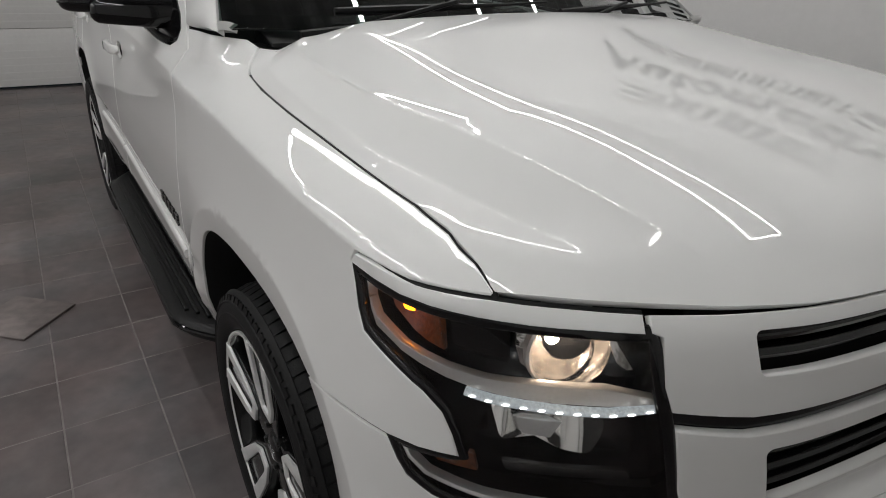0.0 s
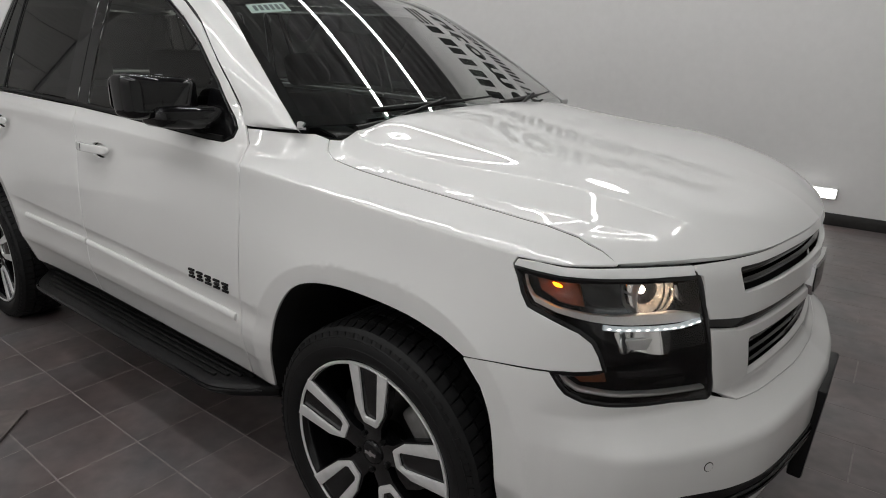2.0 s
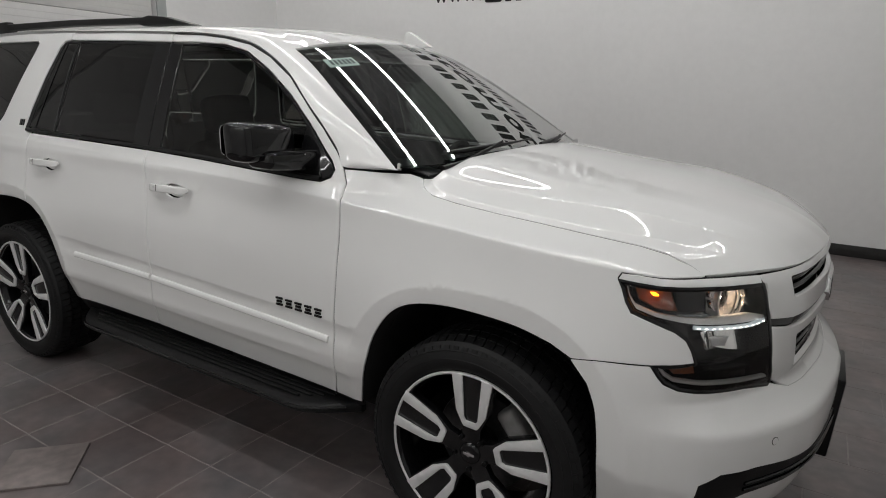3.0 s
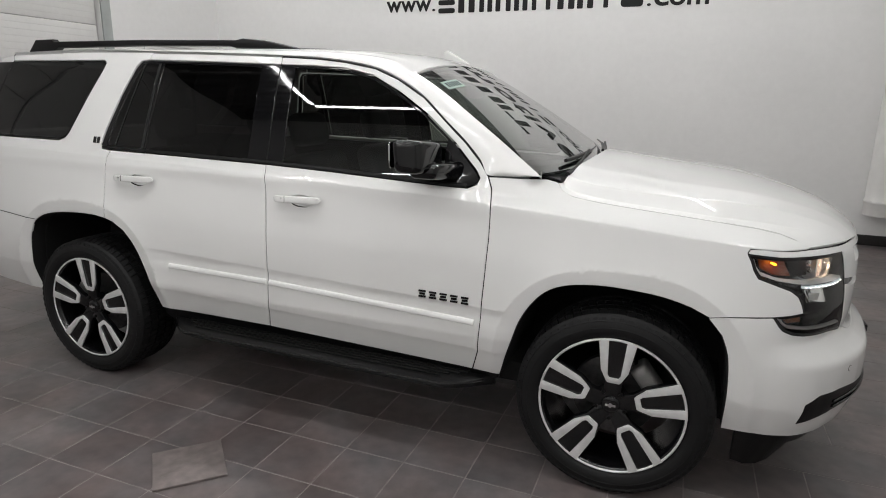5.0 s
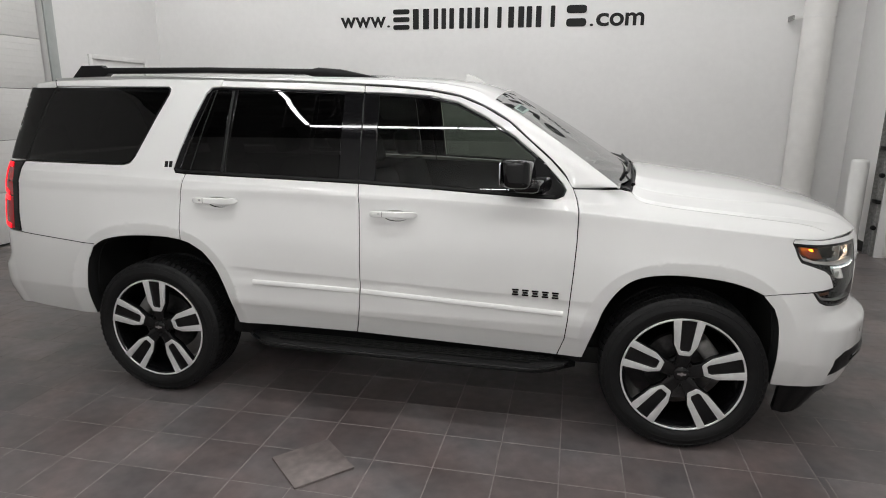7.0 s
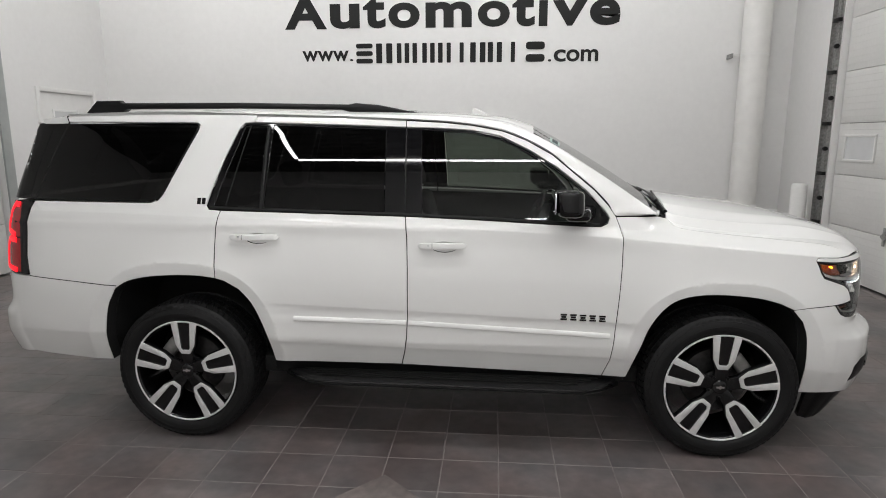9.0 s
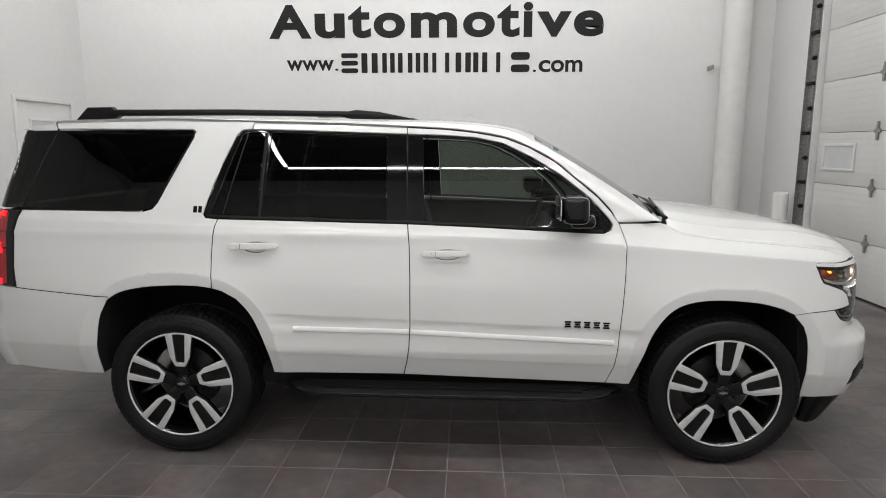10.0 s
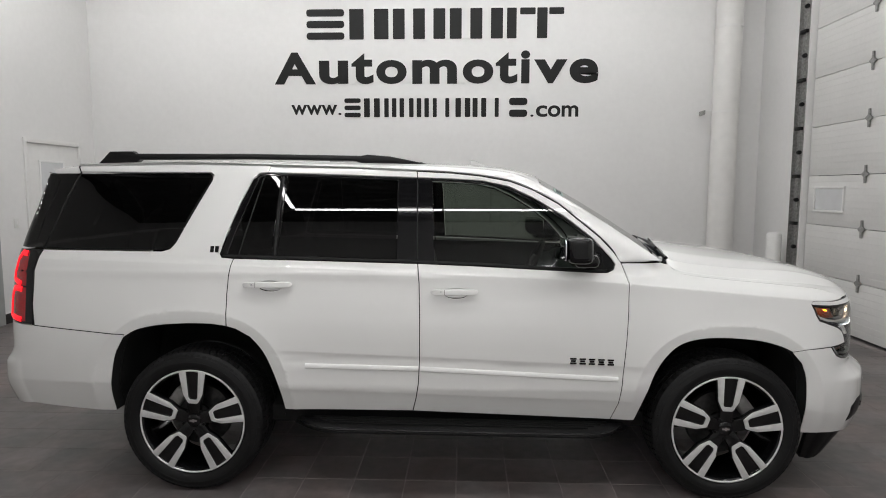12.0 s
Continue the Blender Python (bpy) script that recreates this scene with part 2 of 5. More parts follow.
wall("wall_left", [((LEFT - T, FRONT, -0.1), (LEFT, LDOOR_Y[0], CEILING_Z)), ((LEFT - T, LDOOR_Y[1], -0.1), (LEFT, MAN_Y[0], CEILING_Z)),
                   ((LEFT - T, MAN_Y[1], -0.1), (LEFT, BACK, CEILING_Z)), ((LEFT - T, MAN_Y[0], MAN_H), (LEFT, MAN_Y[1], CEILING_Z)),
                   ((LEFT - T, LDOOR_Y[0], DOOR_H), (LEFT, LDOOR_Y[1], CEILING_Z))], "off-white painted wall with a service door")

# ribbed dark deck overhead
verts, faces = [], []
ny = int((BACK - FRONT) / 0.075)
for i in range(ny + 1):
    y = FRONT + (BACK - FRONT) * i / ny
    z = CEILING_Z + (0.04 if (i // 2) % 2 else 0.0)
    verts += [(LEFT, y, z), (RIGHT, y, z)]
faces = [(2 * i, 2 * i + 2, 2 * i + 3, 2 * i + 1) for i in range(ny)]
k = len(verts)
verts += [(LEFT - T, FRONT - T, CEILING_Z + 0.06), (RIGHT + T, FRONT - T, CEILING_Z + 0.06), (RIGHT + T, BACK + T, CEILING_Z + 0.06), (LEFT - T, BACK + T, CEILING_Z + 0.06)]
faces.append((k, k + 1, k + 2, k + 3))
tagged(mesh("ceiling", verts, faces, CEIL, angle=10), "dark ribbed metal deck ceiling", "ceiling", kind="structure")

# black baseboards
def baseboard(lo, hi):
    ob = boxed("baseboard", lo, hi, BASE, bevel=0.004)
    tagged(ob, "black rubber baseboard along the white wall", "baseboard", kind="structure")


baseboard((LEFT + 0.002, BACK - 0.014, 0.0), (RIGHT - 0.002, BACK - 0.001, 0.125))
baseboard((RIGHT - 0.014, DOOR_Y[1] + 0.26, 0.0), (RIGHT - 0.001, BACK - 0.016, 0.125))
baseboard((LEFT + 0.001, MAN_Y[1] + 0.1, 0.0), (LEFT + 0.014, BACK - 0.016, 0.125))
baseboard((LEFT + 0.001, LDOOR_Y[1] + 0.16, 0.0), (LEFT + 0.014, MAN_Y[0] - 0.1, 0.125))
baseboard((LEFT + 0.001, FRONT + 0.02, 0.0), (LEFT + 0.014, LDOOR_Y[0] - 0.1, 0.125))
baseboard((RIGHT - 0.014, FRONT + 0.02, 0.0), (RIGHT - 0.001, DOOR_Y[0] - 0.1, 0.125))
baseboard((LEFT + 0.02, FRONT + 0.001, 0.0), (RIGHT - 0.02, FRONT + 0.014, 0.125))

# light tubes hung as two long narrow loops and a single row
# the last row is an unseen addition that brightens the car's side and floor
LOOPS = ((-1.65, 2.8, 3.2, (-2.77, -1.60), .021), (-3.5, 2.6, CEILING_Z - 0.2, (0.62,), .027), (-5.4, 3.3, 5.12, (2.30, 3.43), .025), (-3.5, 2.5, 3.3, (-5.4,), .030))


def light_tube(a, b, r):
    """A slim strip light with a white housing, hung on two wires."""
    a, b = Vector(a), Vector(b)
    n = (b - a).length
    d = (b - a).normalized()
    turn = 0 if abs(d.x) > 0.5 else 90
    c = (a + b) / 2
    t = thing("strip_light", c, "slim white LED strip light hung from the ceiling; the row by the front wall is added", "ceiling light", "strip lights under the ceiling")
    t.rotation_euler = (0, 0, radians(turn))
    boxed("housing", (-n / 2, -.9 * r, 0.007), (n / 2, .9 * r, 0.026), WHITE_TRIM, t, bevel=0.002)
    prof = [(r * math.cos(w), 0.002 + .67 * r * math.sin(w)) for w in [math.pi - 0.4 + (math.pi + 0.8) * k / 8 for k in range(9)]]
    v = [(x, a, b) for x in (-n / 2 + 0.01, n / 2 - 0.01) for a, b in prof]
    f = [(k, k + 1, k + 10, k + 9) for k in range(8)] + [tuple(range(9))[::-1], tuple(range(9, 18))]
    mesh("diffuser", v, f, TUBE, t, "lit white rounded diffuser")
    for s in (-1, 1):
        v, f = tube([(s * n * 0.4, 0, 0.026), (s * n * 0.4, 0, CEILING_Z - a.z)], 0.002, 6)
        mesh("wire", v, f, GALV, t)
    return t


def light_run(a, b, count, r):
    a, b = Vector(a), Vector(b)
    for i in range(count):
        light_tube(a.lerp(b, (i + 0.004) / count), a.lerp(b, (i + 0.996) / count), r)


for x0, x1, z, row, r in LOOPS:
    for y in row:
        light_run((x0, y, z), (x1, y, z), 3, r)
    if len(row) == 2:
        for x in (x0, x1):
            light_run((x, row[0] + 0.04, z), (x, row[1] - 0.04, z), 1, r)


# ---- sectional garage doors ----
def garage_door(name, x, y0, y1, face, window=None, label="", hinges=True):
    """Door sections with rolls, hinges and a window; face is the way the inner side looks along x."""
    t = thing(name, (x, (y0 + y1) / 2, 0), label, "garage door", kind="structure")
    ym = (y0 + y1) / 2
    H = 0.6115
    for i in range(7):
        z0 = 0.035 + i * H
        bm = bmesh.new()
        box(bm, (0, y0 - ym, z0 + 0.003), (-face * 0.05, y1 - ym, z0 + H - 0.003), 0.004)
        for k in range(1, 8):
            zz = z0 + H * k / 8
            box(bm, (face * 0.0006, y0 - ym + 0.03, zz - 0.005), (-face * 0.01, y1 - ym - 0.03, zz + 0.005), 0.0005, segments=1)
        part("door_section", bm, DOORPANEL, t)
    # hinges at each seam
    n = int((y1 - y0) / 1.31)
    for i in range(1, 7 if hinges else 1):
        z = 0.035 + i * H
        for k in range(n + 1):
            y = y1 - ym - 1.13 - k * 1.31
            if y < y0 - ym + 0.2:
                continue
            out = [(-0.012, -0.1), (0.012, -0.1), (0.018, -0.03), (0.055, -0.008), (0.055, 0.008), (0.018, 0.03), (0.012, 0.1), (-0.012, 0.1), (-0.018, 0.03), (-0.055, 0.008), (-0.055, -0.008), (-0.018, -0.03)]
            m = Matrix.Translation((face * 0.002, y, z)) @ Euler((radians(90), 0, radians(90))).to_matrix().to_4x4()
            if face < 0:
                m = Matrix.Translation((-0.022, y, z)) @ Euler((radians(90), 0, radians(90))).to_matrix().to_4x4()
            h = prism(out, 0.02, m, 0.004, "hinge", GALV, t, "galvanised steel hinge")
    if window:
        wy, wz, w, hh = window
        wy -= ym
        bm = bmesh.new()
        for lo, hi in (((-w, -hh), (w, -hh + 0.03)), ((-w, hh - 0.03), (w, hh)), ((-w, -hh + 0.03), (-w + 0.03, hh - 0.03)), ((w - 0.03, -hh + 0.03), (w, hh - 0.03))):
            box(bm, (face * 0.001, wy + lo[0], wz + lo[1]), (face * 0.018, wy + hi[0], wz + hi[1]), 0.004)
        part("window_frame", bm, WHITE_TRIM, t, "white plastic window frame")
        boxed("pane", (face * 0.002, wy - w + 0.03, wz - hh + 0.03), (face * 0.006, wy + w - 0.03, wz + hh - 0.03), PANE, t)
    return t


PANE = material("frosted_pane", (0.62, 0.63, 0.64), 0.12, coat=0.5, noise_scale=3, noise_amount=0.08)
door_1 = garage_door("door_1", RIGHT + 0.07, DOOR_Y[0] + 0.02, DOOR_Y[1] - 0.02, -1, (3.37, 1.58, 0.31, 0.16), "white sectional garage door with black hinges, closed")
door_2 = garage_door("door_2", LEFT - 0.07, LDOOR_Y[0] + 0.02, LDOOR_Y[1] - 0.02, 1, None, "white sectional garage door with grey edge seal, closed", False)


def door_track(x, y, face):
    """Upright steel track with brackets and rolls."""
    t = thing("door_track", (x, y, 0), "galvanised steel garage door track bolted to the wall", "door track", "garage door tracks")
    bm = bmesh.new()
    box(bm, (0, -0.085, 0.0), (face * 0.004, 0.085, 4.3))
    box(bm, (face * 0.004, 0.060, 0.0), (face * 0.055, 0.066, 4.3))
    box(bm, (face * 0.004, -0.055, 0.0), (face * 0.03, -0.049, 4.3))
    part("rail", bm, GALV, t)
    for i in range(13):
        z = 0.341 + i * 0.3058
        if i % 2:
            boxed("bracket", (face * 0.006, -0.08, z - 0.022), (face * 0.05, 0.05, z + 0.022), SATIN_BLACK, t, "dark steel bracket", 0.004)
        else:
            v, f = lathe([(0.0, -0.02), (0.026, -0.02), (0.03, 0.0), (0.026, 0.02), (0.0, 0.02)], 14, "y")
            o = mesh("roller", v, f, SATIN_BLACK, t)
            o.location = (face * 0.032, -0.055, z)
    return t


door_track(RIGHT - 0.003, DOOR_Y[1] + 0.11, -1)
door_track(RIGHT - 0.003, DOOR_Y[0] - 0.11, -1)
ob = boxed("trim", (RIGHT - 0.012, DOOR_Y[1] + 0.20, 0.0), (RIGHT - 0.002, DOOR_Y[1] + 0.25, DOOR_H), WHITE_TRIM, bevel=0.003)
tagged(ob, "white door jamb trim", "trim", kind="structure")
ob = boxed("trim", (LEFT + 0.002, LDOOR_Y[1] + 0.0, 0.0), (LEFT + 0.03, LDOOR_Y[1] + 0.14, DOOR_H), GREY_TRIM, bevel=0.005)
tagged(ob, "grey edge seal beside the garage door", "trim", kind="structure")

# service door in the left wall
d = thing("door_3", (LEFT, sum(MAN_Y) / 2, 0), "white service door with a small window, closed", "door", kind="structure")
w = (MAN_Y[1] - MAN_Y[0]) / 2
for lo, hi in (((-w, 0), (-w + 0.06, MAN_H)), ((w - 0.06, 0), (w, MAN_H)), ((-w + 0.06, MAN_H - 0.06), (w - 0.06, MAN_H))):
    boxed("door_frame", (-0.1, lo[0], lo[1]), (0.022, hi[0], hi[1]), WHITE_TRIM, d, bevel=0.005)
boxed("leaf", (-0.06, -w + 0.063, 0.012), (-0.015, w - 0.063, MAN_H - 0.063), WHITE_TRIM, d, bevel=0.003)
for lo, hi in (((-0.30, 1.15), (-0.27, 2.08)), ((0.19, 1.15), (0.22, 2.08)), ((-0.27, 1.15), (0.19, 1.18)), ((-0.27, 2.05), (0.19, 2.08))):
    boxed("window_frame", (-0.014, lo[0], lo[1]), (-0.002, hi[0], hi[1]), SIGN_EDGE, d, bevel=0.003)
boxed("pane", (-0.0135, -0.27, 1.18), (-0.009, 0.19, 2.05), PANE, d)
v, f = tube([(-0.015, w - 0.14, 1.02), (0.045, w - 0.14, 1.02), (0.05, w - 0.15, 1.02), (0.05, w - 0.25, 1.02)], 0.01)
mesh("door_handle", v, f, DULL_CHROME, d, "satin metal lever handle")

# wall switch and white cabinet beside the service door
s = thing("light_switch", (LEFT + 0.001, 3.36, 1.25), "white wall switch plate", "switch")
boxed("plate", (0, -0.04, -0.06), (0.008, 0.04, 0.06), WHITE_TRIM, s, bevel=0.003)
boxed("toggle", (0.008, -0.012, -0.025), (0.016, 0.012, 0.025), SIGN_EDGE, s, bevel=0.002)
c = thing("cabinet", (LEFT + 0.26, 4.22, 0), "low white cabinet against the wall", "cabinet")
boxed("body", (-0.24, -0.42, 0.08), (0.18, 0.41, 1.06), WHITE_TRIM, c, bevel=0.006)
boxed("plinth", (-0.22, -0.40, 0.0), (0.22, 0.40, 0.079), BASE, c)
boxed("top", (-0.25, -0.44, 1.061), (0.26, 0.44, 1.09), WHITE_TRIM, c, bevel=0.006)
for k in (-1, 1):
    boxed("door", (0.241, k * 0.21 - 0.2, 0.1), (0.258, k * 0.21 + 0.2, 1.04), WHITE_TRIM, c, bevel=0.004)

# exhaust pipe down the corner
p = thing("downpipe", (3.80, 4.88, 0), "white wrapped round pipe fixed to the wall in the corner", "pipe")
prof = [(0.0, 0.40), (0.175, 0.40), (0.18, 0.41), (0.18, 0.54), (0.186, 0.55), (0.186, 0.58), (0.18, 0.59)]
z = 0.7
while z < CEILING_Z - 0.1:
    r = 0.180 + random.uniform(-0.0016, 0.0016)
    prof.append((r, z))
    z += 0.045
prof.append((0.18, CEILING_Z - 0.02))
v, f = lathe(prof, 40)
mesh("pipe", v, f, PIPE, p)
for z in (0.56, 1.62, 2.81, 4.0):
    v, f = lathe([(0.178, z - 0.012), (0.188, z - 0.012), (0.188, z + 0.012), (0.178, z + 0.012)], 40)
    mesh("clamp", v, f, WHITE_TRIM, p)
    if z != 2.81:
        continue
    boxed("clamp_arm", (-0.28, 0.03, z - 0.018), (-0.178, 0.05, z + 0.018), WHITE_TRIM, p, bevel=0.003)
    boxed("clamp_foot", (-0.295, 0.02, z - 0.03), (-0.275, 0.218, z + 0.03), GALV, p, bevel=0.003)

# bollard guarding the track
b = thing("bollard", (4.20, 4.10, 0), "white round bollard guarding the door track", "bollard")
v, f = lathe([(0.0, 1.12), (0.07, 1.118), (0.085, 1.108), (0.095, 1.09), (0.095, 0.0)], 28)
mesh("post", v, f, WHITE_TRIM, b)
v, f = lathe([(0.095, 0.012), (0.13, 0.012), (0.13, 0.0)], 28)
mesh("base_plate", v, f, WHITE_TRIM, b)

# low wall light behind the car
wl = thing("wall_light", (1.88, BACK - 0.002, 0.325), "small lit rectangular light low on the wall", "wall light")
boxed("housing", (-0.24, -0.05, -0.055), (0.24, 0.0, 0.055), WHITE_TRIM, wl, bevel=0.006)
boxed("diffuser", (-0.225, -0.062, -0.045), (0.225, -0.051, 0.045), material("wall_light_lit", (1, 0.99, 0.97), 0.4, emit=14.0), wl, "lit white diffuser", bevel=0.004)


# ---- sign on the back wall: plain dark shapes, one for each sign of the lettering ----
def sign_row(name, z0, z1, spans, label):
    """Each span is a set of level (h) or upright bars; sizes are shares of the row's height."""
    t = thing(name, (0, BACK - 0.0015, z0), label, "wall sign")
    h = z1 - z0
    turn = Matrix.Rotation(radians(90), 4, "X")
    for kind, a, b, lo, hi in spans:
        zs, ze = lo * h, hi * h
        if kind[0] == "h":
            n = int(kind[1:])
            st = (ze - zs) / (n + (n - 1) * 0.62)
            for k in range(n):
                z = zs + k * st * 1.62
                prism(rounded([(a, z), (b, z), (b, z + st), (a, z + st)], st * 0.45, 3), 0.006, turn, 0.0, "bar", SIGN, t)
        else:
            n = int(kind)
            st = (b - a) / (n + (n - 1) * 0.72) if n > 1 else b - a
            for k in range(n):
                x = a + k * st * 1.72
                prism(rounded([(x, zs), (x + st, zs), (x + st, ze), (x, ze)], min(0.012, st * 0.2), 2), 0.006, turn, 0.0, "bar", SIGN, t)
    return t


def spans_of(row, a0, x0, a1, x1):
    k = (x1 - x0) / (a1 - a0)
    return [(kind, x0 + (a - a0) * k, x0 + (b - a0) * k, lo, hi) for kind, a, b, lo, hi in row]


ROW_A = [("h3", 541, 609, 0, 1), ("2", 618, 688, 0, 1), ("3", 696, 789, 0, 1), ("3", 797, 891, 0, 1), ("1", 898, 915, 0, 1), ("1", 951, 969, 0, 1), ("1", 921, 948, .78, 1), ("1", 972, 998, .78, 1)]
WORD = [("A", 486, 560, 0, 1), ("u", 566, 618, 0, .74), ("t", 624, 663, 0, .97), ("o", 668, 722, 0, .75), ("m", 732, 811, 0, .75), ("o", 821, 875, 0, .75), ("t", 879, 917, 0, .97), ("i", 923, 939, 0, 1.02), ("v", 946, 1004, 0, .74), ("e", 1008, 1058, 0, .76)]
LINE_END = [("w", 516, 544, .12, .66), ("w", 543, 571, .12, .66), ("w", 570, 598, .12, .66), (".", 600, 605.5, .12, .23), (".", 939.5, 945, 0, .12), ("c", 949, 969, -.01, .60), ("o", 970, 992, -.01, .60), ("m", 994, 1023, 0, .60)]
ROW_C = [("h3", 611, 640, 0, 1), ("2", 646, 674, 0, 1), ("3", 682, 717, 0, 1), ("3", 726, 761, 0, 1), ("1", 768, 775, 0, 1), ("1", 790, 797, 0, 1), ("2", 808, 834, 0, 1), ("2", 838, 862, 0, 1), ("1", 877, 884, 0, 1), ("h2", 902, 934, 0, 1)]


def letters(parent, row, h, bold):
    """Cut-out vinyl letters in the built-in font, each set to its own width and height."""
    for ch, a, b, lo, hi in row:
        cu = bpy.data.curves.new("letter", "FONT")
        cu.body = ch
        cu.offset = bold
        cu.extrude = .01
        cu.resolution_u = 6
        ob = bpy.data.objects.new("letter", cu)
        scene.collection.objects.link(ob)
        me = bpy.data.meshes.new_from_object(ob.evaluated_get(bpy.context.evaluated_depsgraph_get()))
        bpy.data.objects.remove(ob)
        bpy.data.curves.remove(cu)
        me.name = "letter"
        los = [min(v.co[i] for v in me.vertices) for i in range(3)]
        his = [max(v.co[i] for v in me.vertices) for i in range(3)]
        for v in me.vertices:
            px, py, pz = [(v.co[i] - los[i]) / (his[i] - los[i]) for i in range(3)]
            v.co = (a + (b - a) * px, -.006 * pz, h * (lo + (hi - lo) * py))
        me.materials.clear()
        linked("letter", me, SIGN, parent)


sign_row("lettering", 3.92, 4.36, spans_of(ROW_A, 541, -2.345, 998, 1.487), "top row of a black vinyl wall sign, heavy blocks")
row_b = sign_row("lettering", 3.265, 3.735, [], "middle row of a black vinyl wall sign, wide letters")
letters(row_b, spans_of(WORD, 486, -2.845, 1058, 2.008), .47, .035)
row_c = sign_row("lettering", 2.775, 3.055, spans_of(ROW_C, 517, -2.592, 1023, 1.727), "bottom row of a black vinyl wall sign, small letters and blocks")
letters(row_c, spans_of(LINE_END, 517, -2.592, 1023, 1.727), .28, .02)


# ---- body surface of the car: x forward, right side at negative y ----
def pchip(pts):
    """Smooth monotone curve through (a, b) pairs."""
    xs=[p[0] for p in pts]; ys=[p[1] for p in pts]; n=len(xs)
    h=[xs[i+1]-xs[i] for i in range(n-1)]; d=[(ys[i+1]-ys[i])/h[i] for i in range(n-1)]
    m=[d[0]]+[0 if d[i-1]*d[i]<=0 else 2*d[i-1]*d[i]/(d[i-1]+d[i]) for i in range(1,n-1)]+[d[-1]]
    def f(x):
        if x<=xs[0]: return ys[0]+m[0]*(x-xs[0])
        if x>=xs[-1]: return ys[-1]+m[-1]*(x-xs[-1])
        lo,hi=0,n-1
        while hi-lo>1:
            k=(lo+hi)//2
            if xs[k]<=x: lo=k
            else: hi=k
        t=(x-xs[lo])/h[lo]
        return ((2*t**3-3*t*t+1)*ys[lo]+(t**3-2*t*t+t)*h[lo]*m[lo]+(3*t*t-2*t**3)*ys[lo+1]+(t**3-t*t)*h[lo]*m[lo+1])
    return f
def smooth(a,b,x):
    t=min(max((x-a)/(b-a),0),1); return t*t*(3-2*t)
# half width and length of the body, looking down at waist height
PLAN=[(-2.675,0),(-2.665,-.35),(-2.64,-.65),(-2.58,-.83),(-2.47,-.92),(-2.26,-.955),(-1.9,-.971),(-1.4,-.981),(-.7,-.985),(0,-.985),(.7,-.985),(1.2,-.984),(1.6,-.979),
      (1.85,-.970),(1.95,-.960),(2.037,-.939),(2.121,-.892),(2.19,-.822),(2.25,-.735),(2.312,-.62),(2.355,-.50),(2.385,-.35),(2.412,-.15),(2.42,0)]
def plan_curve():
    us=[0]
    for a,b in zip(PLAN,PLAN[1:]): us.append(us[-1]+math.hypot(b[0]-a[0],b[1]-a[1]))
    k=us[PLAN.index((0,-.985))]; us=[u-k for u in us]
    return us,pchip([(u,p[0]) for u,p in zip(us,PLAN)]),pchip([(u,p[1]) for u,p in zip(us,PLAN)])
US,PX,PY=plan_curve()
UR,UF=US[0],US[-1]
SIDE=pchip([(.25,.84),(.40,.905),(.50,.941),(.59,.969),(.62,.977),(.75,.984),(.85,.985),(.95,.982),(1.05,.973),(1.15,.962),(1.205,.956),(1.235,.954),(1.255,.947),(1.30,.935),(1.34,.923),(1.38,.910),(1.50,.868),(1.60,.831),(1.70,.790),(1.79,.750),(1.84,.722),(1.88,.690)])
NOSE=pchip([(.25,-.03),(.35,.03),(.42,.06),(.50,.08),(.60,.085),(.655,.082),(.675,.075),(.70,.045),(.73,.010),(.76,-.012),(.80,-.004),(.90,.0),(1.0,-.004),(1.08,-.016),(1.12,-.034),(1.16,-.07)])
TAIL=pchip([(.25,-.10),(.40,-.02),(.50,.03),(.60,.06),(.70,.055),(.75,.02),(.80,0),(1.0,-.005),(1.2,-.03),(1.35,-.065),(1.55,-.14),(1.80,-.27),(1.86,-.29)])
SHOULDER=pchip([(-2.6,1.315),(-1.65,1.294),(-1.27,1.282),(-.64,1.265),(-.2,1.246),(.28,1.231),(.887,1.202),(1.187,1.177),(1.488,1.151),(1.95,1.110)])
CREASES=[[(u*.05,SHOULDER(u*.05)) for u in range(-49,42)],[(-.95+.05*i,.785-.035*(-.95+.05*i)) for i in range(40)],[(-.95+.05*i,.575-.026*(-.95+.05*i)) for i in range(40)]]
for cx,qc in ((1.473,1.057),(-1.473,1.16)):
    for sg in (1,-1):
        CREASES.append([(cx+sg*.49*qc*math.cos(a)**(2/2.6),.40+.545*qc*math.sin(a)**(2/2.6)) for a in [math.pi/2*(.12+.88*i/24) for i in range(25)]])
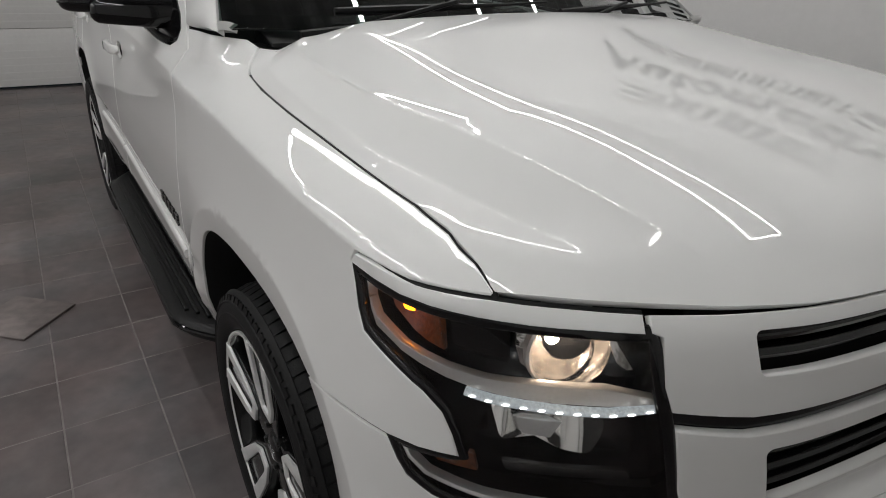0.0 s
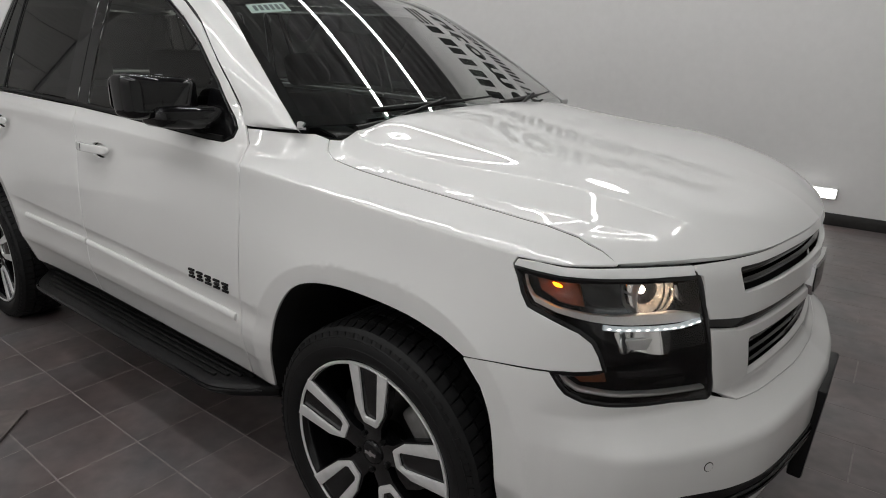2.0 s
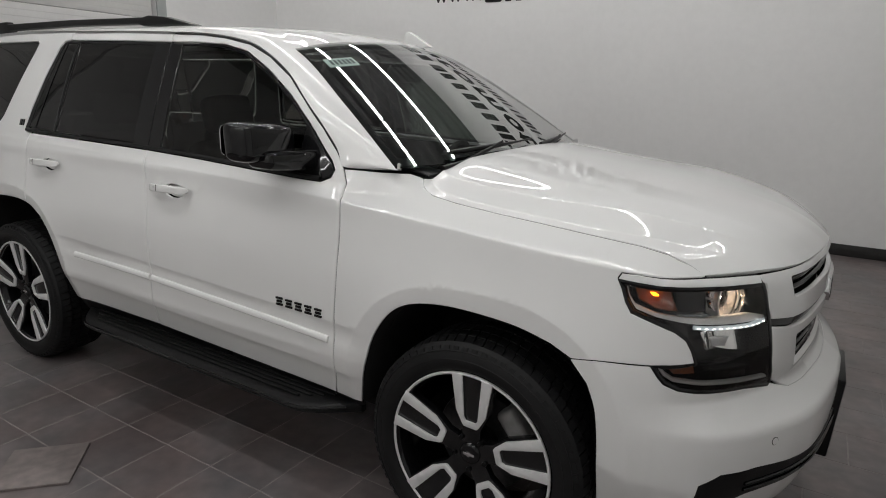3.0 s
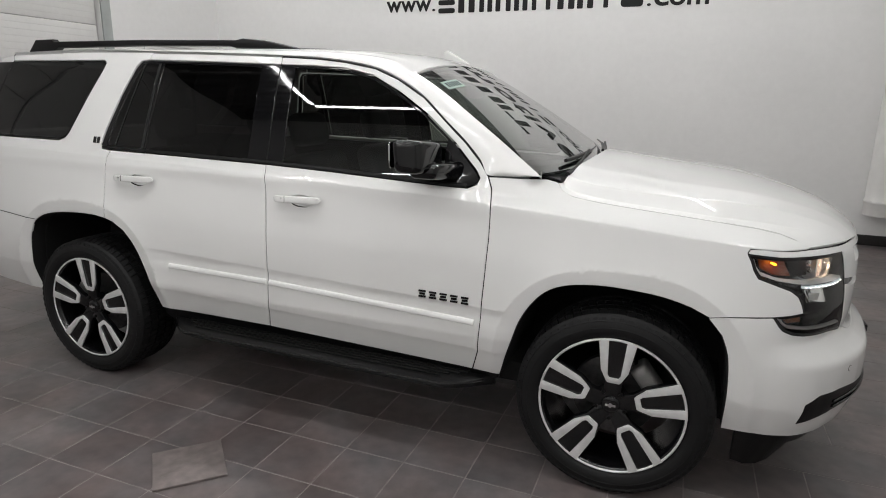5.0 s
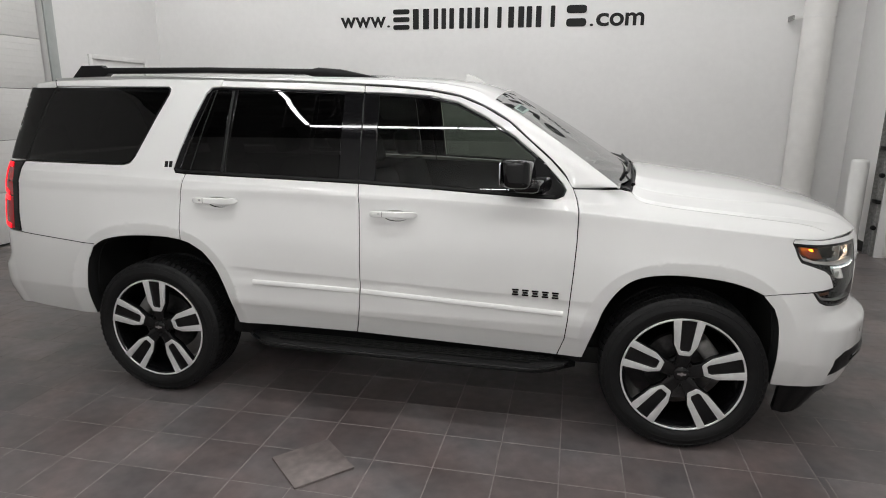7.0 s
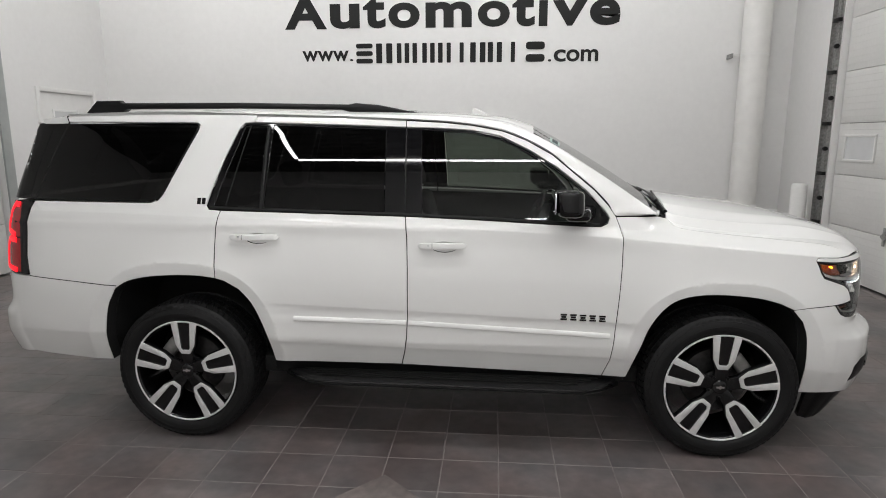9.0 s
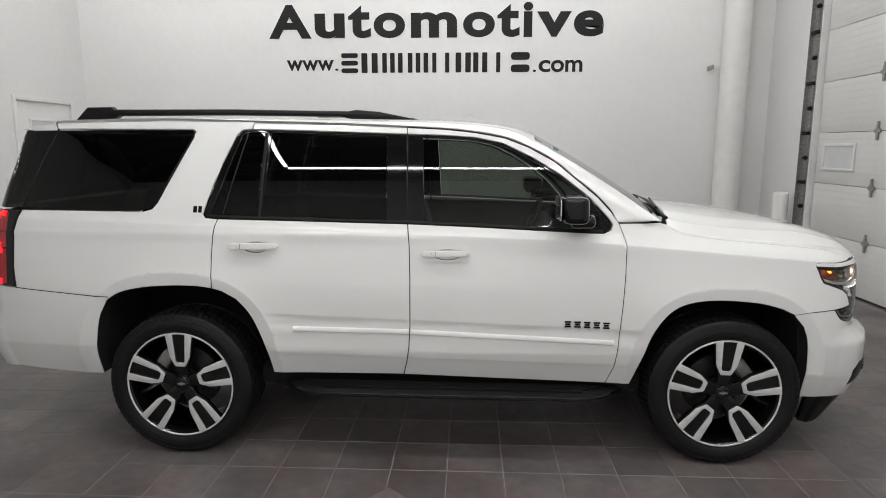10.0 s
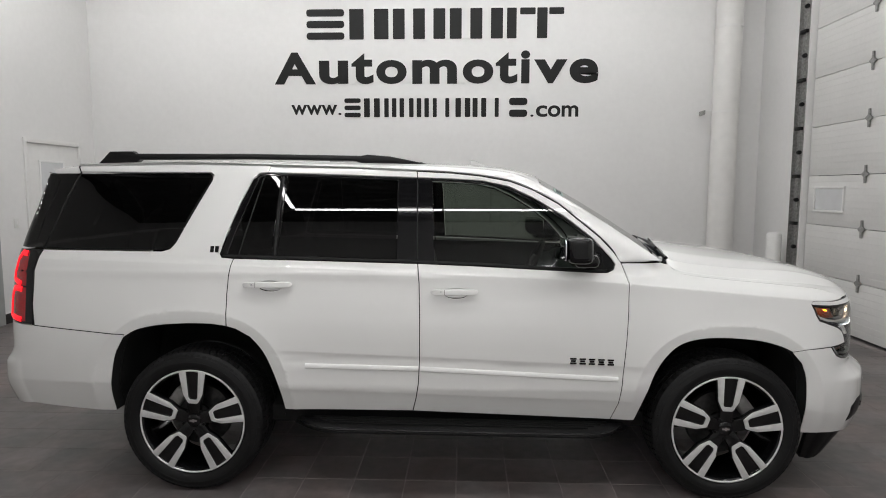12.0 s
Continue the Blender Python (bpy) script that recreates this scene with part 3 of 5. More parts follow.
def offset(u,z,nx):
    x=u
    zz=z+.115*max(0,x-1.05)
    flat=smooth(.70,1.0,x)
    s=SIDE(zz-flat*max(0,zz-1.205))-.985
    # creased lips round the wheel openings
    for cx,qc in ((1.473,1.057),(-1.473,1.16)):
        if abs(u-cx)<.95 and z>.3:
            q=((abs(u-cx)/.49)**2.6+(max(0,z-.40)/.545)**2.6)**(1/2.6)
            k=.013-.010*(qc-q)/.12 if q<qc else .013*math.exp(-((q-qc)/.15))
            s+=k*smooth(.3,.5,z)
    # shoulder crease, fold over the moulding and tuck above the sill
    d=z-SHOULDER(u)
    s+=.0085*smooth(-2.5,-2.3,u)*(1-.7*smooth(.9,1.3,u))*(1-smooth(1.6,1.9,u))*(math.exp(-d/.025) if d>0 else math.exp(-(d/.06)**2))
    # flat top of the fender, turned in from the shoulder
    if flat and d>-.0042: s-=flat*(.96*(d+.0042)**2/.0168 if d<.0042 else .9*d+7*min(d,.04)**2+(.56-1.11*(1-smooth(1.0,1.22,u)))*max(0,d-.04))
    mid=smooth(-1.05,-.85,u)*(1-smooth(.95,1.1,u))
    d=.785-.035*u-z
    if d>0: s-=.006*mid*min(d/.022,1)*(1-smooth(.05,.10,d))
    d=z-(.575-.026*u)
    s+=.005*mid*(math.exp(-(d/.05)**2) if d>0 else math.exp(d/.02))
    w=nx*nx
    return (1-w)*s+w*((NOSE if u>0 else TAIL)(z))
def skin(u,z,out=0.0):
    e=.004
    tx,ty=(PX(u+e)-PX(u-e)),(PY(u+e)-PY(u-e)); l=math.hypot(tx,ty); tx/=l;ty/=l
    nx,ny=ty,-tx   # outward: right side -> -y
    d=offset(u,z,nx)+out
    return (PX(u)+nx*d,PY(u)+ny*d,z)



def whole(u, z, out=0.0):
    """The body's skin all round: past the middle of nose or tail it is mirrored."""
    if u > UF:
        x, y, z = skin(2 * UF - u, z, out)
        return (x, -y, z)
    if u < UR:
        x, y, z = skin(2 * UR - u, z, out)
        return (x, -y, z)
    return skin(u, z, out)


def inside(p, poly):
    x, y = p
    c = False
    j = len(poly) - 1
    for i in range(len(poly)):
        (xi, yi), (xj, yj) = poly[i], poly[j]
        if (yi > y) != (yj > y) and x < (xj - xi) * (y - yi) / (yj - yi) + xi:
            c = not c
        j = i
    return c


def area2(poly):
    return sum(a[0] * b[1] - b[0] * a[1] for a, b in zip(poly, poly[1:] + poly[:1]))


def dense(poly, step, closed=True):
    out = []
    for a, b in zip(poly, poly[1:] + (poly[:1] if closed else [])):
        n = max(1, int(math.hypot(b[0] - a[0], b[1] - a[1]) / step))
        out += [(a[0] + (b[0] - a[0]) * k / n, a[1] + (b[1] - a[1]) * k / n) for k in range(n)]
    return out if closed else out + [poly[-1]]


def flow(pts, n=4):
    """A smooth open line through the points."""
    out = []
    for i in range(len(pts) - 1):
        p0, p1, p2, p3 = pts[max(i - 1, 0)], pts[i], pts[i + 1], pts[min(i + 2, len(pts) - 1)]
        for k in range(n):
            t = k / n
            out.append(tuple(.5 * (2 * b + (c - a) * t + (2 * a - 5 * b + 4 * c - d) * t * t + (3 * b - a - 3 * c + d) * t ** 3) for a, b, c, d in zip(p0, p1, p2, p3)))
    return out + [tuple(pts[-1])]


def shrink(poly, d):
    """The closed outline moved inwards by d."""
    sg = 1 if area2(poly) > 0 else -1
    out = []
    n = len(poly)
    for i in range(n):
        a, p, b = poly[i - 1], poly[i], poly[(i + 1) % n]
        e1 = Vector((p[0] - a[0], p[1] - a[1]))
        e2 = Vector((b[0] - p[0], b[1] - p[1]))
        if e1.length < 1e-7 or e2.length < 1e-7:
            out.append(p)
            continue
        n1 = Vector((-e1.y, e1.x)).normalized() * sg
        n2 = Vector((-e2.y, e2.x)).normalized() * sg
        m = n1 + n2
        if m.length < 1e-4:
            m = n1
        m = m.normalized()
        k = d / max(0.45, m.dot(n1))
        out.append((p[0] + m.x * k, p[1] + m.y * k))
    return out


def sided(f, sgn):
    return f if sgn > 0 else (lambda u, v, o=0.0: (lambda p: (p[0], -p[1], p[2]))(f(u, v, o)))


def panel(name, outline, f, mt, parent, label="", out=0.0, gap=0.0045, depth=0.012, step=(0.035, 0.028), holes=(), flip=False, creased=False):
    """A pressed panel: the outline laid on the surface f, with a rolled edge and a return flange."""
    loops = [shrink(dense(list(outline), 0.03), gap)]
    for h in holes:
        loops.append(shrink(dense(list(h), 0.03), -gap))
    pts, edges = [], []
    for lp in loops:
        k = len(pts)
        pts += lp
        edges += [(k + i, k + (i + 1) % len(lp)) for i in range(len(lp))]
    us, vs = [p[0] for p in loops[0]], [p[1] for p in loops[0]]
    nb = len(pts)
    segs = np.array(pts)
    if creased:
        fold = []
        for line in CREASES:
            run = dense(line, .022, False)
            last = [None, None]
            for a, b in zip(run, run[1:]):
                l = math.hypot(b[0] - a[0], b[1] - a[1])
                if l < 1e-6:
                    continue
                for side, d in enumerate((-.0042, .0042)):
                    q = (a[0] - (b[1] - a[1]) / l * d, a[1] + (b[0] - a[0]) / l * d)
                    if inside(q, loops[0]) and not any(inside(q, h) for h in loops[1:]) and np.min((segs[:, 0] - q[0]) ** 2 + (segs[:, 1] - q[1]) ** 2) > .006 ** 2:
                        if not fold or min((q[0] - g[0]) ** 2 + (q[1] - g[1]) ** 2 for g in fold[-80:]) > .003 ** 2:
                            k = len(pts) + len(fold)
                            fold.append(q)
                            if last[side] is not None and math.hypot(q[0] - last[side][1][0], q[1] - last[side][1][1]) < .03:
                                edges.append((last[side][0], k))
                            last[side] = (k, q)
        pts += fold
        segs = np.array(pts)
    u = min(us) + step[0] * 0.5
    while u < max(us):
        v = min(vs) + step[1] * 0.5
        while v < max(vs):
            if inside((u, v), loops[0]) and not any(inside((u, v), h) for h in loops[1:]):
                if np.min((segs[:, 0] - u) ** 2 + (segs[:, 1] - v) ** 2) > (0.42 * min(step)) ** 2:
                    pts.append((u, v))
            v += step[1]
        u += step[0]
    got = geometry.delaunay_2d_cdt([Vector(p) for p in pts], edges, [], 0, 1e-6)
    gv, gf = got[0], got[2]
    tri = []
    for t in gf:
        c = (sum(gv[i].x for i in t) / len(t), sum(gv[i].y for i in t) / len(t))
        if inside(c, loops[0]) and not any(inside(c, h) for h in loops[1:]):
            tri.append(list(t))

    def normal(a, b):
        e = 0.003
        p1, p2, q1, q2 = Vector(f(a + e, b, out)), Vector(f(a - e, b, out)), Vector(f(a, b + e, out)), Vector(f(a, b - e, out))
        n = (p1 - p2).cross(q1 - q2).normalized()
        return -n if flip else n

    verts = [Vector(f(p.x, p.y, out)) for p in gv]
    norms = [normal(p.x, p.y) for p in gv]
    faces = []
    for t in tri:
        g = (verts[t[1]] - verts[t[0]]).cross(verts[t[2]] - verts[t[0]]).dot(norms[t[0]])
        faces.append(t if g > 0 else t[::-1])
    for li, lp in enumerate(loops):
        outer = shrink(lp, -gap * 0.45 if li == 0 else gap * 0.45)
        n = len(lp)
        rows = []
        for d, w in ((0.0, 0), (0.0022, 1), (depth, 1)):
            row = []
            for i in range(n):
                a, b = (lp if w == 0 else outer)[i]
                nn = normal(*lp[i])
                o = Vector(f(*lp[i], out))
                q = Vector(f(a, b, out))
                e = (q - o) if w else Vector((0, 0, 0))
                if w and e.length < 1e-6:
                    e = Vector((0, 0, 0))
                row.append(len(verts))
                verts.append(q - nn * d)
                norms.append(nn if w == 0 else (nn * (0.7 if d < 0.01 else 0.05) + (e.normalized() if e.length else e)).normalized())
            rows.append(row)
        for r1, r2 in zip(rows, rows[1:]):
            for i in range(n):
                j = (i + 1) % n
                q = [r1[i], r1[j], r2[j], r2[i]]
                g = (verts[q[1]] - verts[q[0]]).cross(verts[q[2]] - verts[q[0]])
                faces.append(q if g.dot(norms[r2[i]]) > 0 else q[::-1])
    return mesh(name, verts, faces, mt, parent, label, normals=norms)


def ribbon(name, line, f, width, height, mt, parent, label="", out=0.0, closed=False, step=0.02):
    """A rounded moulding of that width and height along a line on the surface f."""
    pts = dense(list(line), step, closed)
    n = len(pts)
    prof = [(-0.5, -0.3), (-0.5, 0.35), (-0.36, 0.8), (0.0, 1.0), (0.36, 0.8), (0.5, 0.35), (0.5, -0.3)]
    verts, faces = [], []
    for i in range(n):
        a = pts[i - 1] if closed or i else pts[i]
        b = pts[(i + 1) % n] if closed or i < n - 1 else pts[i]
        t = Vector((b[0] - a[0], b[1] - a[1])).normalized()
        s = Vector((-t.y, t.x))
        for w, h in prof:
            verts.append(f(pts[i][0] + s.x * w * width, pts[i][1] + s.y * w * width, out + h * height))
    q = len(prof)
    for i in range(n if closed else n - 1):
        j = (i + 1) % n
        for k in range(q - 1):
            faces.append((i * q + k, j * q + k, j * q + k + 1, i * q + k + 1))
    if not closed:
        faces += [tuple(range(q)), tuple(range((n - 1) * q, n * q))[::-1]]
    bm = bmesh.new()
    vs = [bm.verts.new(v) for v in verts]
    for fc in faces:
        bm.faces.new([vs[k] for k in fc])
    return part(name, bm, mt, parent, label, 40)


def sheet(name, f, na, nb, mt, parent, label="", thick=0.006, angle=40):
    """A curved sheet f(a, b), a and b from 0 to 1, with its edges turned down."""
    P = [[Vector(f(i / na, j / nb)) for j in range(nb + 1)] for i in range(na + 1)]
    verts, faces, norms = [], [], []
    for i in range(na + 1):
        for j in range(nb + 1):
            da = P[min(i + 1, na)][j] - P[max(i - 1, 0)][j]
            db = P[i][min(j + 1, nb)] - P[i][max(j - 1, 0)]
            n = da.cross(db).normalized()
            verts.append(P[i][j])
            norms.append(n)
    up = sum(n.z for n in norms) >= 0
    if not up:
        norms = [-n for n in norms]
    w = nb + 1
    for i in range(na):
        for j in range(nb):
            q = (i * w + j, (i + 1) * w + j, (i + 1) * w + j + 1, i * w + j + 1)
            faces.append(q if up else q[::-1])
    ring = [(i, 0) for i in range(na)] + [(na, j) for j in range(nb)] + [(i, nb) for i in range(na, 0, -1)] + [(0, j) for j in range(nb, 0, -1)]
    mid = sum(verts, Vector()) / len(verts)
    base = len(verts)
    for d in (0, 1):
        for i, j in ring:
            k = i * w + j
            verts.append(verts[k] - norms[k] * (thick * d + 0.0012 * (1 - d)))
            o = (verts[k] - mid)
            o -= norms[k] * o.dot(norms[k])
            norms.append((o.normalized() + norms[k] * (0.5 - 0.5 * d)).normalized())
    n = len(ring)
    for k in range(n):
        i, j = ring[k]
        i2, j2 = ring[(k + 1) % n]
        a, b, c, e = i * w + j, i2 * w + j2, base + (k + 1) % n, base + k
        for q in ((a, b, c, e), (e, c, c + n, e + n)):
            g = (verts[q[1]] - verts[q[0]]).cross(verts[q[2]] - verts[q[0]]).dot(norms[q[3]])
            faces.append(q if g > 0 else q[::-1])
    return mesh(name, verts, faces, mt, parent, label, normals=norms)


car = thing("sport_utility_vehicle", (0, 0, 0), "white full-size SUV with black trim, headlights on, parked on grey tiles", "car")

# outlines on the side: position along the body, height
F_SEAM = [(.857, .431), (.890, .536), (.902, .651), (.910, .776), (.919, .899), (.927, 1.05), (.928, 1.2), (.916, 1.254), (.897, 1.304), (.856, 1.363), (.785, 1.438), (.668, 1.535), (.564, 1.621), (.426, 1.697), (.30, 1.745), (.14, 1.774), (-.02, 1.791), (-.225, 1.802)]
B_SEAM = [(-.225, 1.802), (-.208, 1.301), (-.2, 1.195), (-.196, 1.012), (-.197, .763), (-.204, .637), (-.217, .554), (-.238, .467)]
DLO_F = [(-.222, 1.762), (-.05, 1.757), (.139, 1.745), (.29, 1.714), (.445, 1.640), (.595, 1.548), (.74, 1.434), (.84, 1.325), (.858, 1.296), (.850, 1.274), (.816, 1.259), (.591, 1.268), (.137, 1.290), (-.209, 1.303)]
DLO_R = [(-.222, 1.762), (-.6, 1.776), (-1.08, 1.790), (-1.129, 1.785), (-1.158, 1.756), (-1.22, 1.606), (-1.279, 1.434), (-1.303, 1.345), (-1.292, 1.330), (-1.227, 1.324), (-.8, 1.316), (-.209, 1.303)]
ARCH_R = [(-1.949, .436), (-1.947, .549), (-1.930, .650), (-1.899, .778), (-1.849, .873), (-1.766, .922), (-1.634, .950), (-1.472, .961), (-1.347, .960), (-1.207, .935), (-1.129, .892), (-1.067, .821), (-1.021, .728), (-.979, .6), (-.959, .466)]
ARCH_F = [(.987, .428), (1.021, .543), (1.048, .626), (1.078, .716), (1.126, .799), (1.184, .860), (1.257, .894), (1.359, .910), (1.477, .910), (1.625, .896), (1.735, .868), (1.805, .831), (1.852, .776), (1.880, .70), (1.893, .60), (1.898, .50), (1.902, .372)]
LENS = [(1.908, 1.086), (1.964, 1.08), (2.019, 1.078), (2.073, 1.079), (2.175, 1.082), (2.283, 1.081), (2.365, 1.08), (2.384, 1.01), (2.406, .94), (2.432, .839), (2.458, .763), (2.446, .758), (2.329, .773), (2.207, .781), (2.153, .786), (2.1, .795), (2.059, .813), (2.041, .832), (2.02, .861), (2.074, .866), (2.138, .874), (2.125, .908), (2.107, .939), (2.075, .961), (2.009, .983), (1.951, 1.002), (1.933, 1.03), (1.92, 1.064)]
HOOD_SEAM = [(1.175, 1.290), (1.20, 1.262), (1.245, 1.244), (1.35, 1.229), (1.5, 1.214), (1.65, 1.201), (1.8, 1.187), (1.95, 1.173), (2.05, 1.158), (2.12, 1.138), (2.163, 1.115)]
EYEBROW = [(1.907, 1.093), (1.914, 1.106), (1.96, 1.107), (2.026, 1.105), (2.161, 1.109), (2.267, 1.108), (2.352, 1.105), (2.356, 1.082), (2.284, 1.085), (2.175, 1.086), (2.073, 1.083), (2.019, 1.082), (1.964, 1.085), (1.908, 1.089)]


def curve(points):
    f = [pchip([(i / (len(points) - 1), p[k]) for i, p in enumerate(points)]) for k in range(3)]
    return lambda t: tuple(g(t) for g in f)


# the line along windscreen pillar and roof edge
EDGE_X = pchip([(0, 1.118), (.2, .82), (.4, .478), (.5, .30), (.6, -.02), (.72, -.7), (.84, -1.4), (.94, -2.0), (1.0, -2.34)])
EDGE_Y = pchip([(0, -.888), (.2, -.800), (.4, -.698), (.5, -.682), (.6, -.678), (.72, -.676), (.84, -.668), (.94, -.655), (1.0, -.64)])
EDGE_Z = pchip([(0, 1.315), (.2, 1.520), (.4, 1.726), (.5, 1.795), (.6, 1.828), (.72, 1.845), (.84, 1.846), (.94, 1.840), (1.0, 1.826)])


def edge(t):
    return Vector((EDGE_X(t), EDGE_Y(t), EDGE_Z(t)))


def mirrored(p, sgn):
    return (p[0], p[1] * sgn, p[2])


def build_side(sgn):
    f = sided(whole, sgn)
    fl = sgn < 0
    # front fender
    fender = [(.857, .431)] + F_SEAM[1:9] + [(1.13, 1.302)] + HOOD_SEAM + [(2.161, 1.1095), (2.026, 1.1055), (1.96, 1.1075), (1.914, 1.1065), (1.906, 1.093)]
    fender += [LENS[0]] + LENS[:17:-1] + [(1.956, .857), (1.871, .851), (1.80, .838)] + flow(ARCH_F[10::-1])
    panel("fender", fender, f, PAINT, car, creased=True, flip=fl, step=(.017, .017))
    # front door
    fd = F_SEAM + [(-.222, 1.766)] + [(u, z + .004) for u, z in DLO_F[1:7]] + [(.843, 1.329), (.862, 1.298), (.853, 1.271), (.816, 1.255), (.591, 1.264), (.137, 1.286), (-.209, 1.299)] + B_SEAM[2:]
    CUPS = [[(uc + .066 * math.cos(a), zc + .027 * math.sin(a)) for a in [2 * math.pi * i / 28 for i in range(28)]] for uc, zc in ((.0, 1.140), (-1.018, 1.172))]
    door = panel("front_door", fd, f, PAINT, car, creased=True, flip=fl, holes=[CUPS[0]], step=(.03, .022))
    # rear door
    rd = [(-.209, 1.299), (-.8, 1.312), (-1.227, 1.320), (-1.239, 1.282), (-1.25, 1.22), (-1.258, 1.128), (-1.26, .949), (-1.207, .935)] + flow(ARCH_R[10:]) + B_SEAM[:1:-1]
    rdoor = panel("rear_door", rd, f, PAINT, car, gap=.0052, creased=True, flip=fl, holes=[CUPS[1]], step=(.025, .022))
    panel("window_header", [(-.225, 1.802), (-.222, 1.766), (-.6, 1.780), (-1.08, 1.794), (-1.069, 1.829), (-.6, 1.818)], f, PAINT, rdoor, flip=fl)
    # rear quarter
    qp = [(-2.232, 1.832), (-1.6, 1.842), (-1.072, 1.836), (-1.069, 1.829), (-1.08, 1.794), (-1.133, 1.789), (-1.162, 1.758), (-1.224, 1.606), (-1.283, 1.434), (-1.308, 1.345), (-1.295, 1.326), (-1.227, 1.320), (-1.239, 1.282), (-1.25, 1.22), (-1.258, 1.128), (-1.26, .949)]
    qp += flow(ARCH_R[8:3:-1]) + [(-1.84, .895), (-2.0, .905), (-2.372, .934), (-2.384, 1.05), (-2.378, 1.242), (-2.36, 1.32), (-2.341, 1.362), (-1.64, 1.357), (-1.593, 1.370), (-1.566, 1.402), (-1.404, 1.745), (-1.396, 1.778), (-1.415, 1.793), (-2.206, 1.796)]
    panel("quarter_panel", qp, f, PAINT, car, gap=.006, creased=True, flip=fl, step=(.019, .019))
    qg = [(-2.204, 1.792), (-1.417, 1.789), (-1.401, 1.776), (-1.409, 1.745), (-1.570, 1.404), (-1.597, 1.374), (-1.64, 1.361), (-2.339, 1.366)]
    panel("quarter_window", qg, f, PRIVACY, car, "black privacy glass", out=-.003, flip=fl)
    # windows of the doors with their black trim
    glass_f = [(-.135, 1.748), (.0, 1.743), (.139, 1.731), (.285, 1.700), (.43, 1.630), (.58, 1.540), (.70, 1.447), (.70, 1.280), (.591, 1.282), (.137, 1.304), (-.118, 1.314)]
    panel("window", glass_f, f, TINTED, door, "tinted window glass", out=-.006, gap=.001, depth=.004, flip=fl)
    panel("window_surround", DLO_F, f, GLOSS_BLACK, door, "gloss black window surround", out=-.003, holes=[glass_f], flip=fl)
    glass_r = [(-.335, 1.752), (-.6, 1.762), (-.965, 1.774), (-.985, 1.335), (-.6, 1.328), (-.325, 1.322)]
    vent = [(-1.005, 1.772), (-1.085, 1.777), (-1.125, 1.765), (-1.16, 1.66), (-1.235, 1.45), (-1.262, 1.345), (-1.02, 1.337)]
    panel("window", glass_r, f, PRIVACY, rdoor, "black privacy glass", out=-.006, gap=.001, depth=.004, flip=fl)
    panel("vent_window", vent, f, PRIVACY, rdoor, "black privacy glass", out=-.005, gap=.001, depth=.004, flip=fl)
    panel("window_surround", DLO_R, f, GLOSS_BLACK, rdoor, "gloss black window surround", out=-.003, holes=[glass_r, vent], flip=fl)
    ribbon("divider", [(-.993, 1.772), (-1.003, 1.335)], f, .016, .004, SATIN_BLACK, rdoor, out=-.002)
    ribbon("divider", [(-1.098, 1.775), (-1.20, 1.345)], f, .007, .002, SATIN_BLACK, rdoor, out=-.003)
    ribbon("belt_seal", [(-.212, 1.309), (.137, 1.297), (.591, 1.274), (.81, 1.265)], f, .015, .006, SEAL, door, "black belt seal")
    ribbon("belt_seal", [(-1.285, 1.334), (-.8, 1.323), (-.212, 1.309)], f, .015, .006, SEAL, rdoor, "black belt seal")
    # mouldings along the doors
    ribbon("side_moulding", [(-.19, .7235), (.878, .679)], f, .027, .010, PAINT, door)
    ribbon("side_moulding", [(-.825, .735), (-.203, .724)], f, .027, .010, PAINT, rdoor)
    # door handles
    for d, u0, u1, z in ((door, -.138, .120, 1.151), (rdoor, -1.164, -.890, 1.183)):
        n, k = 28, 20
        verts, faces = [], []
        for i in range(n + 1):
            t = i / n
            u = u0 + (u1 - u0) * t
            e = max(0.02, 1 - abs(2 * t - 1) ** 12) ** 0.5
            lift = .018 + .016 * (1 - (2 * t - 1) ** 4)
            zc = z + .004 * (t - .5)
            for j in range(k):
                w = 2 * math.pi * j / k
                cs, sn = math.cos(w), math.sin(w)
                verts.append(f(u, zc + .0165 * e * math.copysign(abs(sn) ** 0.4, sn), lift + .010 * e * math.copysign(abs(cs) ** 0.4, cs)))
        for i in range(n):
            for j in range(k):
                faces.append((i * k + j, i * k + (j + 1) % k, (i + 1) * k + (j + 1) % k, (i + 1) * k + j))
        faces += [tuple(range(k)), tuple(range(n * k, n * k + k))]
        bm = bmesh.new()
        vs = [bm.verts.new(v) for v in verts]
        for q in faces:
            bm.faces.new([vs[a] for a in q])
        part("door_handle", bm, PAINT, d, "white pull handle")
        cup = CUPS[0 if d is door else 1]
        uc, zc = sum(p[0] for p in cup) / len(cup), sum(p[1] for p in cup) / len(cup)

        def bowl(u, v, o=0.0, uc=uc, zc=zc):
            r2 = ((u - uc) / .070) ** 2 + ((v - zc) / .034) ** 2
            return f(u, v, o - .006 - .026 * math.sqrt(max(0.0, 1 - r2)))

        panel("handle_cup", cup, bowl, PAINT, d, gap=.0005, depth=.004, step=(.009, .007), flip=fl)
        lock = [(u0 + .058 + .006 * math.cos(a), z + .003 + .006 * math.sin(a)) for a in [2 * math.pi * i / 12 for i in range(12)]]
        panel("lock", lock, f, DULL_CHROME, d, out=.043, gap=.0005, depth=.004, flip=fl)
        ribbon("handle_split", [(u0 + .078, z - .0135), (u0 + .078, z + .0145)], f, .0022, .0012, SEAL, d, out=.0445)
